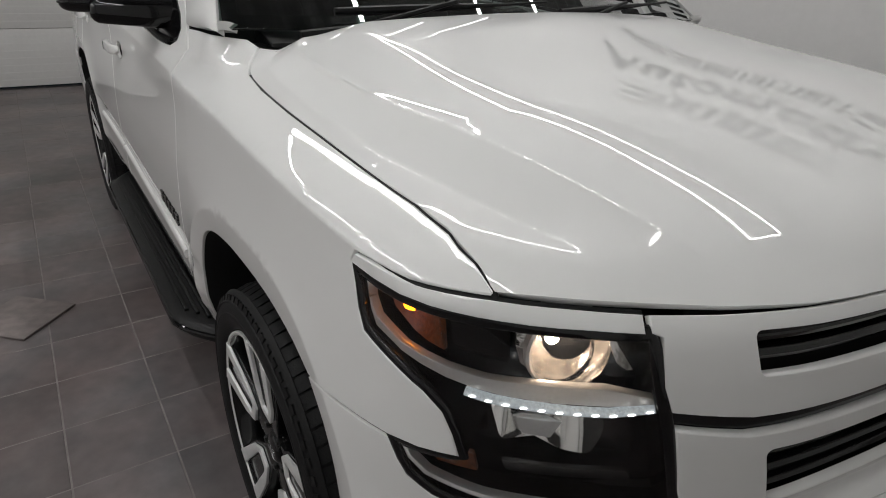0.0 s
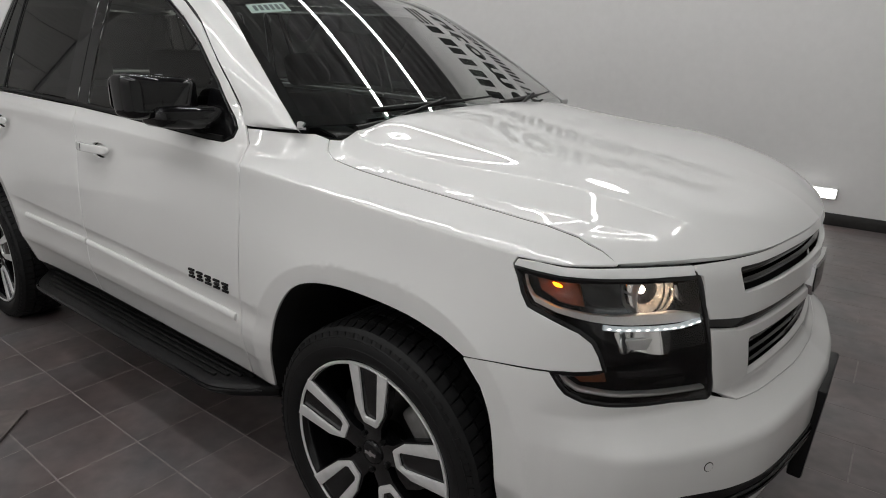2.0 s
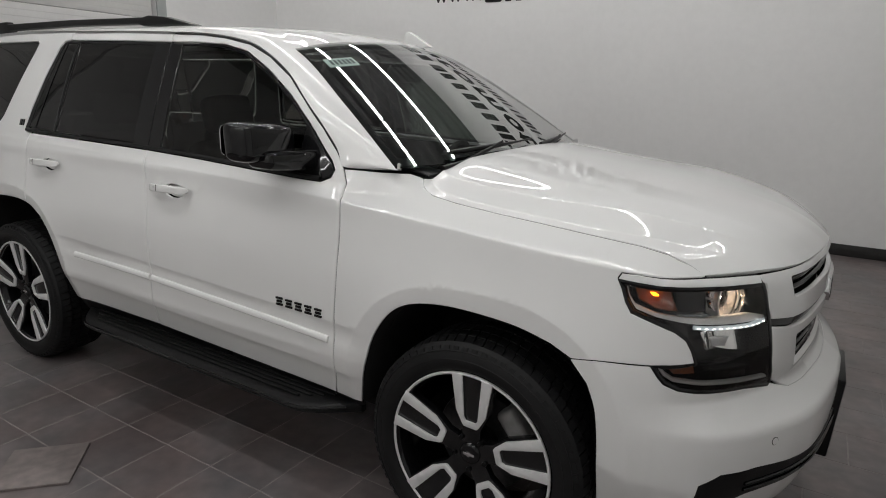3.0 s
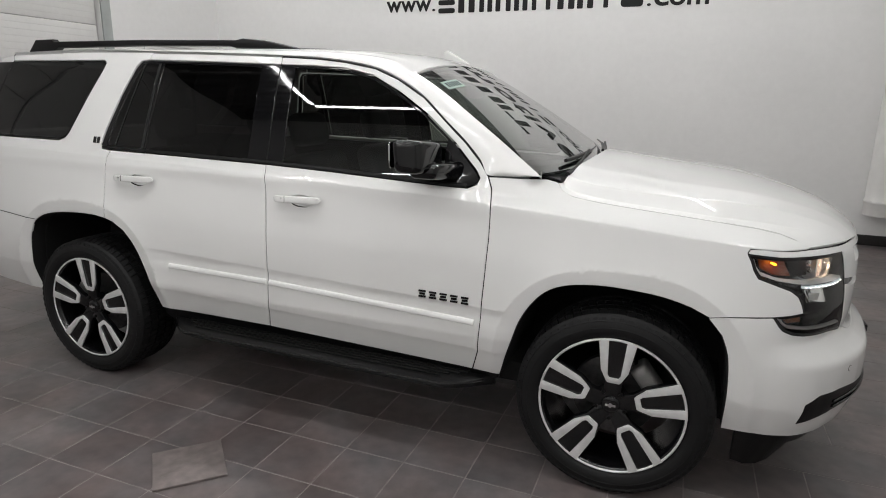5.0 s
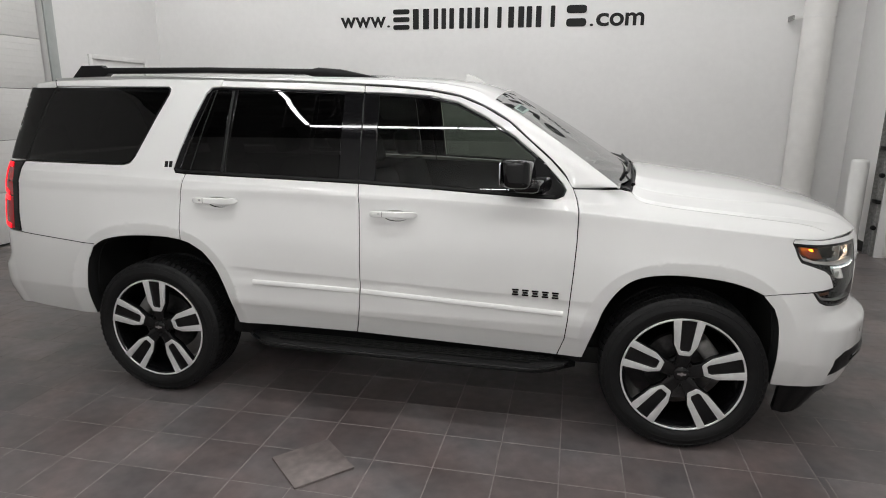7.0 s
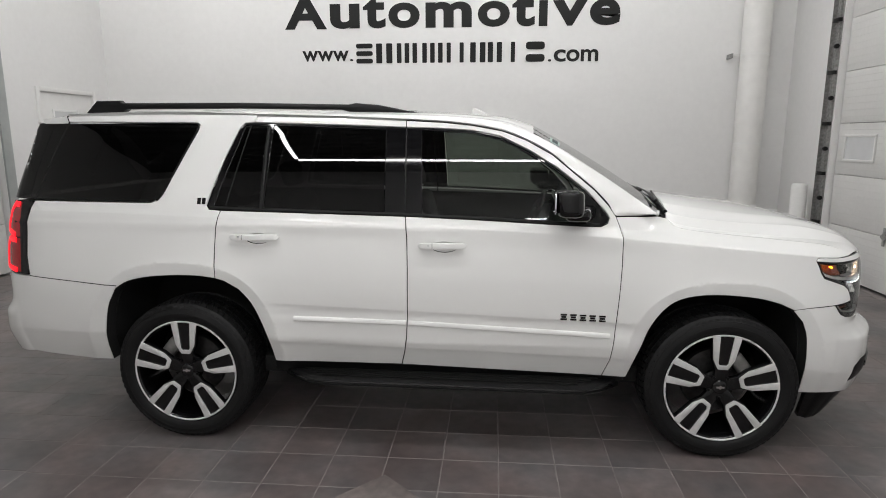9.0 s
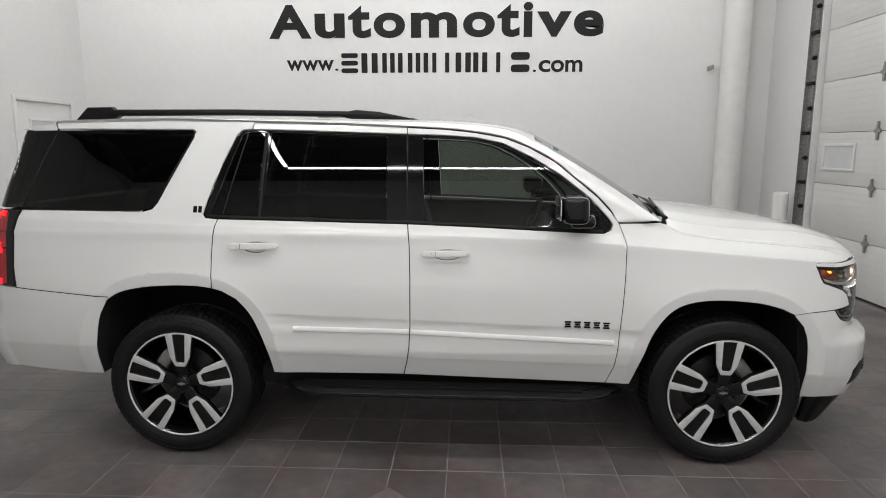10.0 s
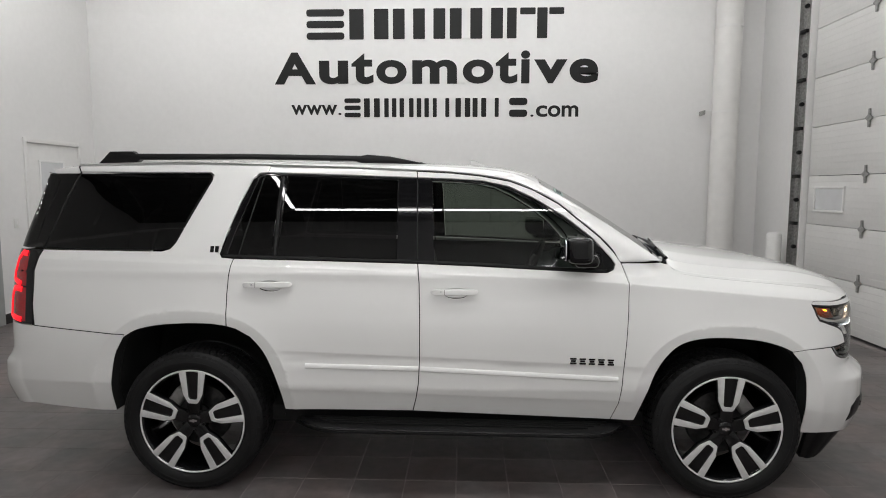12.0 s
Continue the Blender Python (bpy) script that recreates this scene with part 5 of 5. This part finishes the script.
for sg in (1, -1):
    prism([(1.035, 1.285), (1.180, 1.285), (1.176, 1.294), (1.15, 1.303), (1.10, 1.314), (1.06, 1.320)], .10, Matrix.Translation((0, -.735 * sg + .05, 0)) @ Matrix.Rotation(radians(90), 4, "X"), .008, "cowl_end", SATIN_BLACK, car, "black cowl end piece")
sheet("cowl", cowl_at, 6, 40, SATIN_BLACK, car, "black ribbed cowl panel", thick=.02)
for y0, y1 in ((-.62, .02), (.05, .66)):
    pts = []
    for i in range(15):
        t = i / 14
        y = y0 + (y1 - y0) * t
        s = y / .88
        bx = screen_at(.955 - .05 * t, .5 + s / 2)
        pts.append((bx[0] + .014, y, bx[2] + .018))
    v, q = tube(pts, [.004 + .007 * math.sin(math.pi * min(1, .25 + t / 14)) for t in range(15)], 8)
    wp = mesh("wiper", v, q, SATIN_BLACK, car, "black wiper")
    v, q = tube([(pts[0][0] + .03, y0 - .10, 1.312), (pts[2][0] + .026, y0 + .05, 1.328), (pts[7][0] + .012, pts[7][1], pts[7][2] + .014)], [.011, .009, .006], 8)
    mesh("arm", v, q, SATIN_BLACK, wp)

# ---- grille and bumpers ----
def mirror_line(right, mid):
    """Closes an outline of the right half by its mirror image about the middle."""
    return right + [(2 * mid - u, z) for u, z in right[::-1]]


slot1 = rounded(mirror_line([(2.502, 1.081), (2.520, 1.022)], UF), .010)
slot2 = rounded(mirror_line([(2.562, .895), (2.600, .785)], UF), .010)
half_top = [(2.460, 1.104), (2.358, 1.104), (2.362, 1.082), (2.376, 1.077), (2.388, 1.010), (2.404, .972), (2.52, .957), (UF - .14, .957)]
grille = panel("grille", half_top + [(2 * UF - u, z) for u, z in half_top[::-1]], whole, PAINT, car, "white grille surround with black slots", gap=.003, holes=[slot1], depth=.016)
half_low = [(UF - .14, .930), (2.523, .930), (2.412, .948), (2.436, .839), (2.462, .768), (2.546, .732), (2.646, .726), (2.9, .720)]
panel("lower_frame", half_low + [(2 * UF - u, z) for u, z in half_low[::-1]], whole, PAINT, grille, holes=[slot2], depth=.016)
panel("mesh_back", mirror_line([(2.42, 1.095), (2.48, .75)], UF), whole, DARK, grille, "black grille mesh", out=-.042, depth=.004)
panel("dark_band", mirror_line([(2.404, .972), (2.412, .946), (2.523, .928)], UF), whole, GLOSS_BLACK, grille, "gloss black band", out=-.012, depth=.02)
for z in (1.066, 1.040):
    ribbon("slat", [(2.515, z), (2 * UF - 2.515, z)], whole, .017, .014, GLOSS_BLACK, grille, "gloss black slat", out=-.030)
for z in (.874, .840, .806):
    ribbon("slat", [(2.585, z), (2 * UF - 2.585, z)], whole, .020, .014, GLOSS_BLACK, grille, "gloss black slat", out=-.030)
emblem = [(UF - .14, .935), (UF - .12, .995), (UF + .12, .995), (UF + .14, .935), (UF + .12, .900), (UF - .12, .900)]
em = panel("emblem", rounded(emblem, .012), whole, CHROME, grille, "plain chrome-edged emblem", out=.010, gap=.001, depth=.03)
panel("emblem_face", shrink(emblem, .012), whole, GLOSS_BLACK, em, out=.012, gap=.001, depth=.003)

seam_low = [(1.80, .836), (1.871, .850), (1.956, .854), (2.017, .858), (2.038, .829), (2.056, .810), (2.098, .792), (2.153, .783), (2.207, .778), (2.329, .770), (2.446, .755), (2.462, .760), (2.546, .734), (2.646, .728), (2.9, .722), (UF, .720)]
arch_b = [(1.902, .372), (1.898, .50), (1.893, .60), (1.880, .70), (1.852, .776)]
bump_half = [(UF, .385), (2.5, .375), (2.229, .370)] + flow(arch_b) + seam_low
bumper = panel("front_bumper", bump_half[1:-1] + [(2 * UF - u, z) for u, z in bump_half[-2:0:-1]], whole, PAINT, car, "white front bumper", gap=.0005, creased=True, step=(.018, .016))
inlet = [(2.158, .430), (2.166, .522), (2.223, .556), (2.336, .560), (2.55, .540), (2.9, .535)]
panel("lower_inlet", inlet + [(2 * UF - u, z) for u, z in inlet[::-1]] + [(2 * UF - 2.32, .470), (2.32, .470)], whole, SATIN_BLACK, bumper, "black lower air inlet", out=.003, depth=.02)
for z in (.495, .515):
    ribbon("slat", [(2.3, z), (2 * UF - 2.3, z)], whole, .010, .008, GLOSS_BLACK, bumper, out=.002)
for u in (2.398, 2 * UF - 2.398):
    for k, r, mt in ((0, .013, SEAL), (1, .011, PAINT)):
        panel("parking_sensor", [(u + r * math.cos(a), .627 + r * math.sin(a)) for a in [math.pi * i / 9 for i in range(18)]], whole, mt, bumper, out=.001 + .001 * k, gap=.0005, depth=.003, step=(.01, .01))
val = [(1.955, .375), (1.985, .185), (2.07, .170), (2.15, .175), (2.20, .200), (2.23, .30), (UF, .30), (UF, .39), (2.2, .38)]
valm = val[:7] + [(2 * UF - u, z) for u, z in val[:6][::-1]]
panel("valance", valm, whole, SATIN_BLACK, car, "black lower valance", out=-.022, depth=.03)
bm = bmesh.new()
box(bm, (2.470, -.165, .335), (2.512, .165, .640), .008, Matrix.Translation((2.49, 0, .5)) @ Matrix.Rotation(radians(3), 4, "Y") @ Matrix.Translation((-2.49, 0, -.5)))
part("plate_bracket", bm, SATIN_BLACK, bumper, "empty black licence plate bracket")

# rear bumper and tailgate
rb_half = [(-1.84, .893), (-2.0, .903), (-2.376, .932), (-2.62, .946), (-2.9, .90), (UR + .02, .88)]
rb_low = [(-1.949, .436), (-1.947, .549), (-1.930, .650), (-1.899, .778), (-1.849, .873)]
low = [(UR + .02, .45), (-2.7, .455), (-2.45, .465), (-2.15, .445)]
half = low[1:] + flow(rb_low) + rb_half[:-1]
panel("rear_bumper", half + [(2 * UR - u, z) for u, z in half[::-1]], whole, PAINT, car, "white rear bumper", gap=.0008, creased=True, step=(.022, .02))
panel("tailgate", [(-2.63, .955), (-2.675, 1.0), (-2.685, 1.2), (-2.655, 1.33), (-2.62, 1.35)] + [(2 * UR - u, z) for u, z in [(-2.62, 1.35), (-2.655, 1.33), (-2.685, 1.2), (-2.675, 1.0), (-2.63, .955)]], whole, PAINT, car, "white tailgate")
gl = [(-2.344, 1.368), (-2.209, 1.792)]
panel("rear_window", gl + [(2 * UR - u, z) for u, z in gl[::-1]], whole, PRIVACY, car, "black rear window wrapping the corners", out=-.003)


def spoiler_at(a, b):
    s = 2 * b - 1
    x = -2.235 - .16 * a
    return (x - .06 * a * (1 - s * s), .70 * s * (1 - .06 * a), 1.826 + .045 * (1 - abs(s) ** 2.6) * (1 - .35 * a) - .012 * a)


sheet("spoiler", spoiler_at, 8, 30, PAINT, car, "white roof spoiler", thick=.035)
# aerial fin
fin = [(0, 0), (.19, 0), (.165, .018), (.07, .072), (.03, .090), (.008, .084)]
prism(fin, .032, Matrix.Translation((.08, .636, 1.838)) @ Matrix.Rotation(radians(90), 4, "X"), .009, "aerial_fin", PAINT, car, "white aerial fin")
# sunroof pane
sheet("sunroof", lambda a, b: (lambda p: (p[0], p[1], p[2] + .003))(roof_at(.40 + .16 * a, .22 + .56 * b)), 10, 20, GLOSS_BLACK, car, "dark sunroof pane", thick=.003)

# floor pan and cabin
bm = bmesh.new()
box(bm, (-1.95, -.80, .34), (2.1, .80, .45), .03)
box(bm, (-2.0, -.55, .24), (1.9, .55, .30), .02)
part("floor_pan", bm, DARK, car, "black underside")
bm = bmesh.new()
box(bm, (1.0, -.40, .45), (2.2, .40, 1.02), .05)
part("engine", bm, DARK, car, "dark engine block")
bm = bmesh.new()
box(bm, (.62, -.80, .95), (1.10, .80, 1.20), .07, segments=4)
box(bm, (.70, .18, 1.10), (.98, .58, 1.25), .05, segments=3)
box(bm, (.30, -.14, .50), (.70, .14, .98), .04)
part("dashboard", bm, CABIN, car, "dark dashboard")
v, q = lathe([(.172 + .014 * math.cos(w), .014 * math.sin(w)) for w in [2 * math.pi * i / 8 for i in range(9)]], 30)
mt = Matrix.Translation((.56, .38, 1.16)) @ Matrix.Rotation(radians(-65), 4, "Y")
sw = mesh("steering_wheel", [mt @ Vector(p) for p in v], q, CABIN, car, "dark steering wheel")
bm = bmesh.new()
box(bm, (-.05, -.06, -.025), (.05, .06, .015), .015, mt)
box(bm, (-.012, -.17, -.01), (.012, .17, .008), .005, mt)
part("spokes", bm, CABIN, sw)
for x, y in ((.05, -.40), (.05, .40), (-.9, -.42), (-.9, .42)):
    bm = bmesh.new()
    box(bm, (x - .22, y - .26, .62), (x + .30, y + .26, .78), .06, segments=3)
    m = Matrix.Translation((x - .20, y, .75)) @ Matrix.Rotation(radians(-14), 4, "Y")
    box(bm, (-.07, -.26, -.05), (.07, .26, .58), .06, m, 3)
    box(bm, (-.05, -.14, .62), (.06, .14, .80), .045, m, 3)
    part("seat", bm, CABIN, car, "dark seat with headrest")
boxed("overhead_mirror", (.50, -.13, 1.62), (.53, .13, 1.69), CABIN, car, "dark inside mirror", .012)


# ---- wheels ----
def build_wheel(at, sgn, spin, caliper):
    """A twin-spoke alloy wheel with tyre; the face looks along -y for sgn 1."""
    w = thing("wheel")
    w.parent = car
    w["label"] = "black twin-spoke alloy wheel with machined faces"
    w.matrix_basis = Matrix.Translation(at) @ (Matrix.Identity(4) if sgn > 0 else Matrix.Rotation(math.pi, 4, "Z")) @ Matrix.Rotation(spin, 4, "Y")
    R = .403
    prof = [(.2965, .165), (.302, .182), (.314, .194), (.335, .203), (.352, .202), (.372, .193), (.388, .182), (R - .006, .168)]
    gro = [(.165, 1), (.08, 1), (.02, 1)]
    prof += [(R - (.010 if g else 0) - .0012 * (h / .165) ** 2 * 2, h - .14 + .14) for h, g in gro]
    full = [(r, h) for r, h in prof] + [(r, -h) for r, h in prof[::-1]]
    # the tyre is 0.305 wide
    full = [(r, h * .76) for r, h in full]
    v, q = lathe(full, 96, "y")
    bm = bmesh.new()
    vs = [bm.verts.new((x, y, z)) for x, y, z in v]
    for f4 in q:
        bm.faces.new([vs[k] for k in f4])
    tyre = part("tyre", bm, RUBBER, w, "black road tyre", 30)
    # tread: five rows of blocks
    verts, faces = [], []
    nb = 70
    for row, (ya, yb) in enumerate(((-.136, -.084), (-.076, -.032), (-.024, .024), (.032, .076), (.084, .136))):
        skew = (.020, .012, .010, -.012, -.020)[row]
        for i in range(nb):
            a0 = 2 * math.pi * (i + .37 * row) / nb
            a1 = a0 + 2 * math.pi / nb * .84
            k = len(verts)
            for low in (1, 0):
                for aa, yy in ((a0, ya), (a1, ya), (a1 + skew, yb), (a0 + skew, yb)):
                    rr = R - (.014 if low else 0) - (.016 if abs(yy) > .13 else 0)
                    verts.append((rr * math.cos(aa), yy, rr * math.sin(aa)))
            faces += [(k + 4, k + 5, k + 6, k + 7), (k, k + 1, k + 5, k + 4), (k + 1, k + 2, k + 6, k + 5), (k + 2, k + 3, k + 7, k + 6), (k + 3, k, k + 4, k + 7)]
        if row in (0, 4):
            # lugs down the shoulder
            sg = -1 if row == 0 else 1
            for i in range(nb):
                a0 = 2 * math.pi * (i + .37 * row + .12) / nb
                a1 = a0 + 2 * math.pi / nb * .55
                k = len(verts)
                for rr, hh in ((R - .016, .1435), (R - .034, .1490), (R - .016, .138), (R - .034, .140)):
                    for aa in (a0, a1):
                        verts.append((rr * math.cos(aa), sg * hh, rr * math.sin(aa)))
                faces += [(k, k + 1, k + 3, k + 2), (k, k + 2, k + 6, k + 4), (k + 1, k + 3, k + 7, k + 5), (k + 2, k + 3, k + 7, k + 6)]
    tagged(mesh("tread", verts, faces, RUBBER, tyre, angle=20), kind="stuff")
    for rr, hh in ((.345, .1535), (.372, .1485)):
        v, q = lathe([(rr - .003, -hh + .001), (rr, -hh - .0015), (rr + .003, -hh + .001)], 72, "y")
        mesh("sidewall_ring", v, q, RUBBER, tyre)
    # barrel and lip
    v, q = lathe([(.290, -.128), (.297, -.133), (.297, -.139), (.291, -.142), (.285, -.138), (.279, -.128), (.272, -.100), (.268, .0), (.270, .12), (.29, .13)], 72, "y")
    mesh("barrel", v, q, RIM_BLACK, w, "gloss black barrel")
    v, q = lathe([(.2975, -.136), (.2968, -.1425), (.2925, -.1440), (.2878, -.141), (.2868, -.136)], 90, "y")
    mesh("machined_lip", v, q, MACHINED, w, "machined bright rim lip")
    for i in range(5):
        a = radians(90 + 72 * i)
        turn = Matrix.Rotation(-a, 4, "Y")
        # radial along x, across along y, outwards is +z before the turn
        base = turn @ Matrix.Rotation(radians(90), 4, "X")
        body = [(.02, -.034), (.10, -.036), (.155, -.060), (.292, -.080), (.292, .080), (.155, .060), (.10, .036), (.02, .034)]
        lean = Matrix.Translation((0, 0, .088)) @ Matrix.Rotation(radians(-4.5), 4, "Y")
        sp = prism(body, .026, base @ lean, .005, "spoke", RIM_BLACK, w, "gloss black spoke")
        tip = Matrix.Translation((0, 0, .0275))
        u_out = [(.2925, .075), (.158, .055), (.112, .031), (.104, .024), (.104, -.024), (.112, -.031), (.158, -.055), (.2925, -.075), (.2925, -.036), (.138, -.026), (.126, -.018), (.126, .018), (.138, .026), (.2925, .036)]
        prism(u_out, .007, base @ lean @ tip, .0015, "machined_face", MACHINED, sp, "machined bright twin-spoke face")
        b2 = Matrix.Rotation(-(a + radians(36)), 4, "Y") @ Matrix.Rotation(radians(90), 4, "X")
        prism([(.02, -.03), (.07, -.034), (.07, .034), (.02, .03)], .05, b2 @ Matrix.Translation((0, 0, .06)), .006, "hub_web", RIM_BLACK, w)
        v, q = lathe([(0, -.124), (.008, -.124), (.010, -.118), (.010, -.08)], 6, "y")
        o = mesh("lug_nut", v, q, SATIN_BLACK, w)
        o.location = (.06 * math.cos(a + .63), 0, .06 * math.sin(a + .63))
    v, q = lathe([(0, -.126), (.028, -.125), (.036, -.121), (.040, -.114), (.042, -.06)], 36, "y")
    cap = mesh("hub_cap", v, q, GLOSS_BLACK, w, "gloss black hub cap")
    prism(rounded([(-.021, -.006), (-.006, -.006), (-.003, -.010), (.004, -.010), (.006, -.004), (.021, -.004), (.021, .006), (.006, .006), (.003, .010), (-.004, .010), (-.006, .004), (-.021, .004)], .002), .002,
          Matrix.Rotation(spin, 4, "Y") @ Matrix.Translation((0, -.1255, 0)) @ Matrix.Rotation(radians(90), 4, "X"), 0, "cap_emblem", CHROME, cap, "small plain chrome emblem")
    # brake
    v, q = lathe([(.06, -.02), (.175, -.02), (.178, -.015), (.178, .01), (.06, .012)], 48, "y")
    mesh("brake_disc", v, q, STEEL, w, "steel brake disc")
    bm = bmesh.new()
    ca = Matrix.Rotation(-spin, 4, "Y") @ Matrix.Rotation(radians(caliper), 4, "Y")
    box(bm, (.125, -.065, -.07), (.20, .04, .07), .02, ca, 3)
    part("brake_caliper", bm, CAST, w, "grey brake caliper")
    return w


for x, spin, caliper in ((1.473, radians(2), -38), (-1.473, radians(2), -142)):
    build_wheel((x, -.836, .403), 1, spin, caliper)
    build_wheel((x, .836, .403), -1, spin, -180 - caliper)


# ---- floor: bed of grout, square tiles in the middle, long tiles round them ----
ob = boxed("floor", (LEFT - T, FRONT - T, -0.12), (RIGHT + T, BACK + T, -0.0011), GROUT)
tagged(ob, "dark grey ceramic tile floor", "floor", kind="structure")
floor = ob
SQ, SQ_X, SQ_Y = .2985, (-2.150, 2.094), (-4.42, -.205)
SQ_H = .3011


def tile_mesh(w, h, g=.0050, b=.0012):
    verts = [(g / 2, g / 2, -.004), (w - g / 2, g / 2, -.004), (w - g / 2, h - g / 2, -.004), (g / 2, h - g / 2, -.004)]
    verts += [(g / 2, g / 2, -b), (w - g / 2, g / 2, -b), (w - g / 2, h - g / 2, -b), (g / 2, h - g / 2, -b)]
    verts += [(g / 2 + b, g / 2 + b, 0), (w - g / 2 - b, g / 2 + b, 0), (w - g / 2 - b, h - g / 2 - b, 0), (g / 2 + b, h - g / 2 - b, 0)]
    faces = [(8, 9, 10, 11)]
    for k in (0, 4):
        faces += [(k + i, k + (i + 1) % 4, k + 4 + (i + 1) % 4, k + 4 + i) for i in range(4)]
    return verts, faces


cells = []
ny = round((SQ_Y[1] - SQ_Y[0]) / SQ_H)
cols = [SQ_X[0]] + [.004 + SQ * k for k in range(-6, 8)]
for a, b in zip(cols, cols[1:]):
    for j in range(ny):
        cells.append((a, SQ_Y[0] + j * SQ_H, b - a, SQ_H))
L, W = .61, .312
x_end, y_end = cols[-1], SQ_Y[0] + ny * SQ_H
j = 0
y = -.150 - W * 27
while y < BACK:
    row = round((y + .150) / W)
    x = -2.80 - .22 * (row + 1) - 14 * L
    while x < RIGHT:
        a, b, c, d = max(x, LEFT), min(x + L, RIGHT), max(y, FRONT), min(y + W, BACK)
        if b - a > .02 and d - c > .02:
            # cut back to the square field
            if not (b > SQ_X[0] + .001 and a < x_end - .001 and d > SQ_Y[0] + .001 and c < y_end - .001):
                cells.append((a, c, b - a, d - c))
            else:
                if a < SQ_X[0] - .02:
                    cells.append((a, c, SQ_X[0] - a, d - c))
                if b > x_end + .02:
                    cells.append((x_end, c, b - x_end, d - c))
                if d > y_end + .02 and c < y_end:
                    lo = max(a, SQ_X[0])
                    hi = min(b, x_end)
                    if hi - lo > .02:
                        cells.append((lo, y_end, hi - lo, d - y_end))
                if c < SQ_Y[0] - .02 and d > SQ_Y[0]:
                    lo = max(a, SQ_X[0])
                    hi = min(b, x_end)
                    if hi - lo > .02:
                        cells.append((lo, c, hi - lo, SQ_Y[0] - c))
        x += L
    y += W
near = lambda c: (c[0] + c[2] / 2 - .1) ** 2 + ((c[1] + c[3] / 2 + 2.0) * 1.25) ** 2
cells.sort(key=near)
shared = {}
rest_v, rest_f = [], []
for n, (x, y, w, h) in enumerate(cells):
    if n < 290:
        key = (round(w, 3), round(h, 3))
        if key not in shared:
            v, f = tile_mesh(w, h)
            me = bpy.data.meshes.new("tile")
            me.from_pydata(v, [], f)
            me.materials.append(TILE)
            shared[key] = me
        o = new("tile", shared[key])
        o.parent = floor
        o.location = (x, y, random.uniform(-.0002, .0002))
    else:
        v, f = tile_mesh(w, h)
        k = len(rest_v)
        rest_v += [(a + x, b + y, c) for a, b, c in v]
        rest_f += [tuple(i + k for i in q) for q in f]
o = mesh("floor_tiles", rest_v, rest_f, TILE_FAR, floor, angle=10)
tagged(o, kind="stuff")

# one loose tile lying turned on the floor
lt = thing("loose_tile", (-.272, -1.506, 0), "grey square tile lying loose and turned on the floor", "tile")
boxed("slab", (-.149, -.149, .001), (.149, .149, .012), LOOSE, lt, bevel=.002, m=Matrix.Rotation(radians(46.5), 4, "Z"))
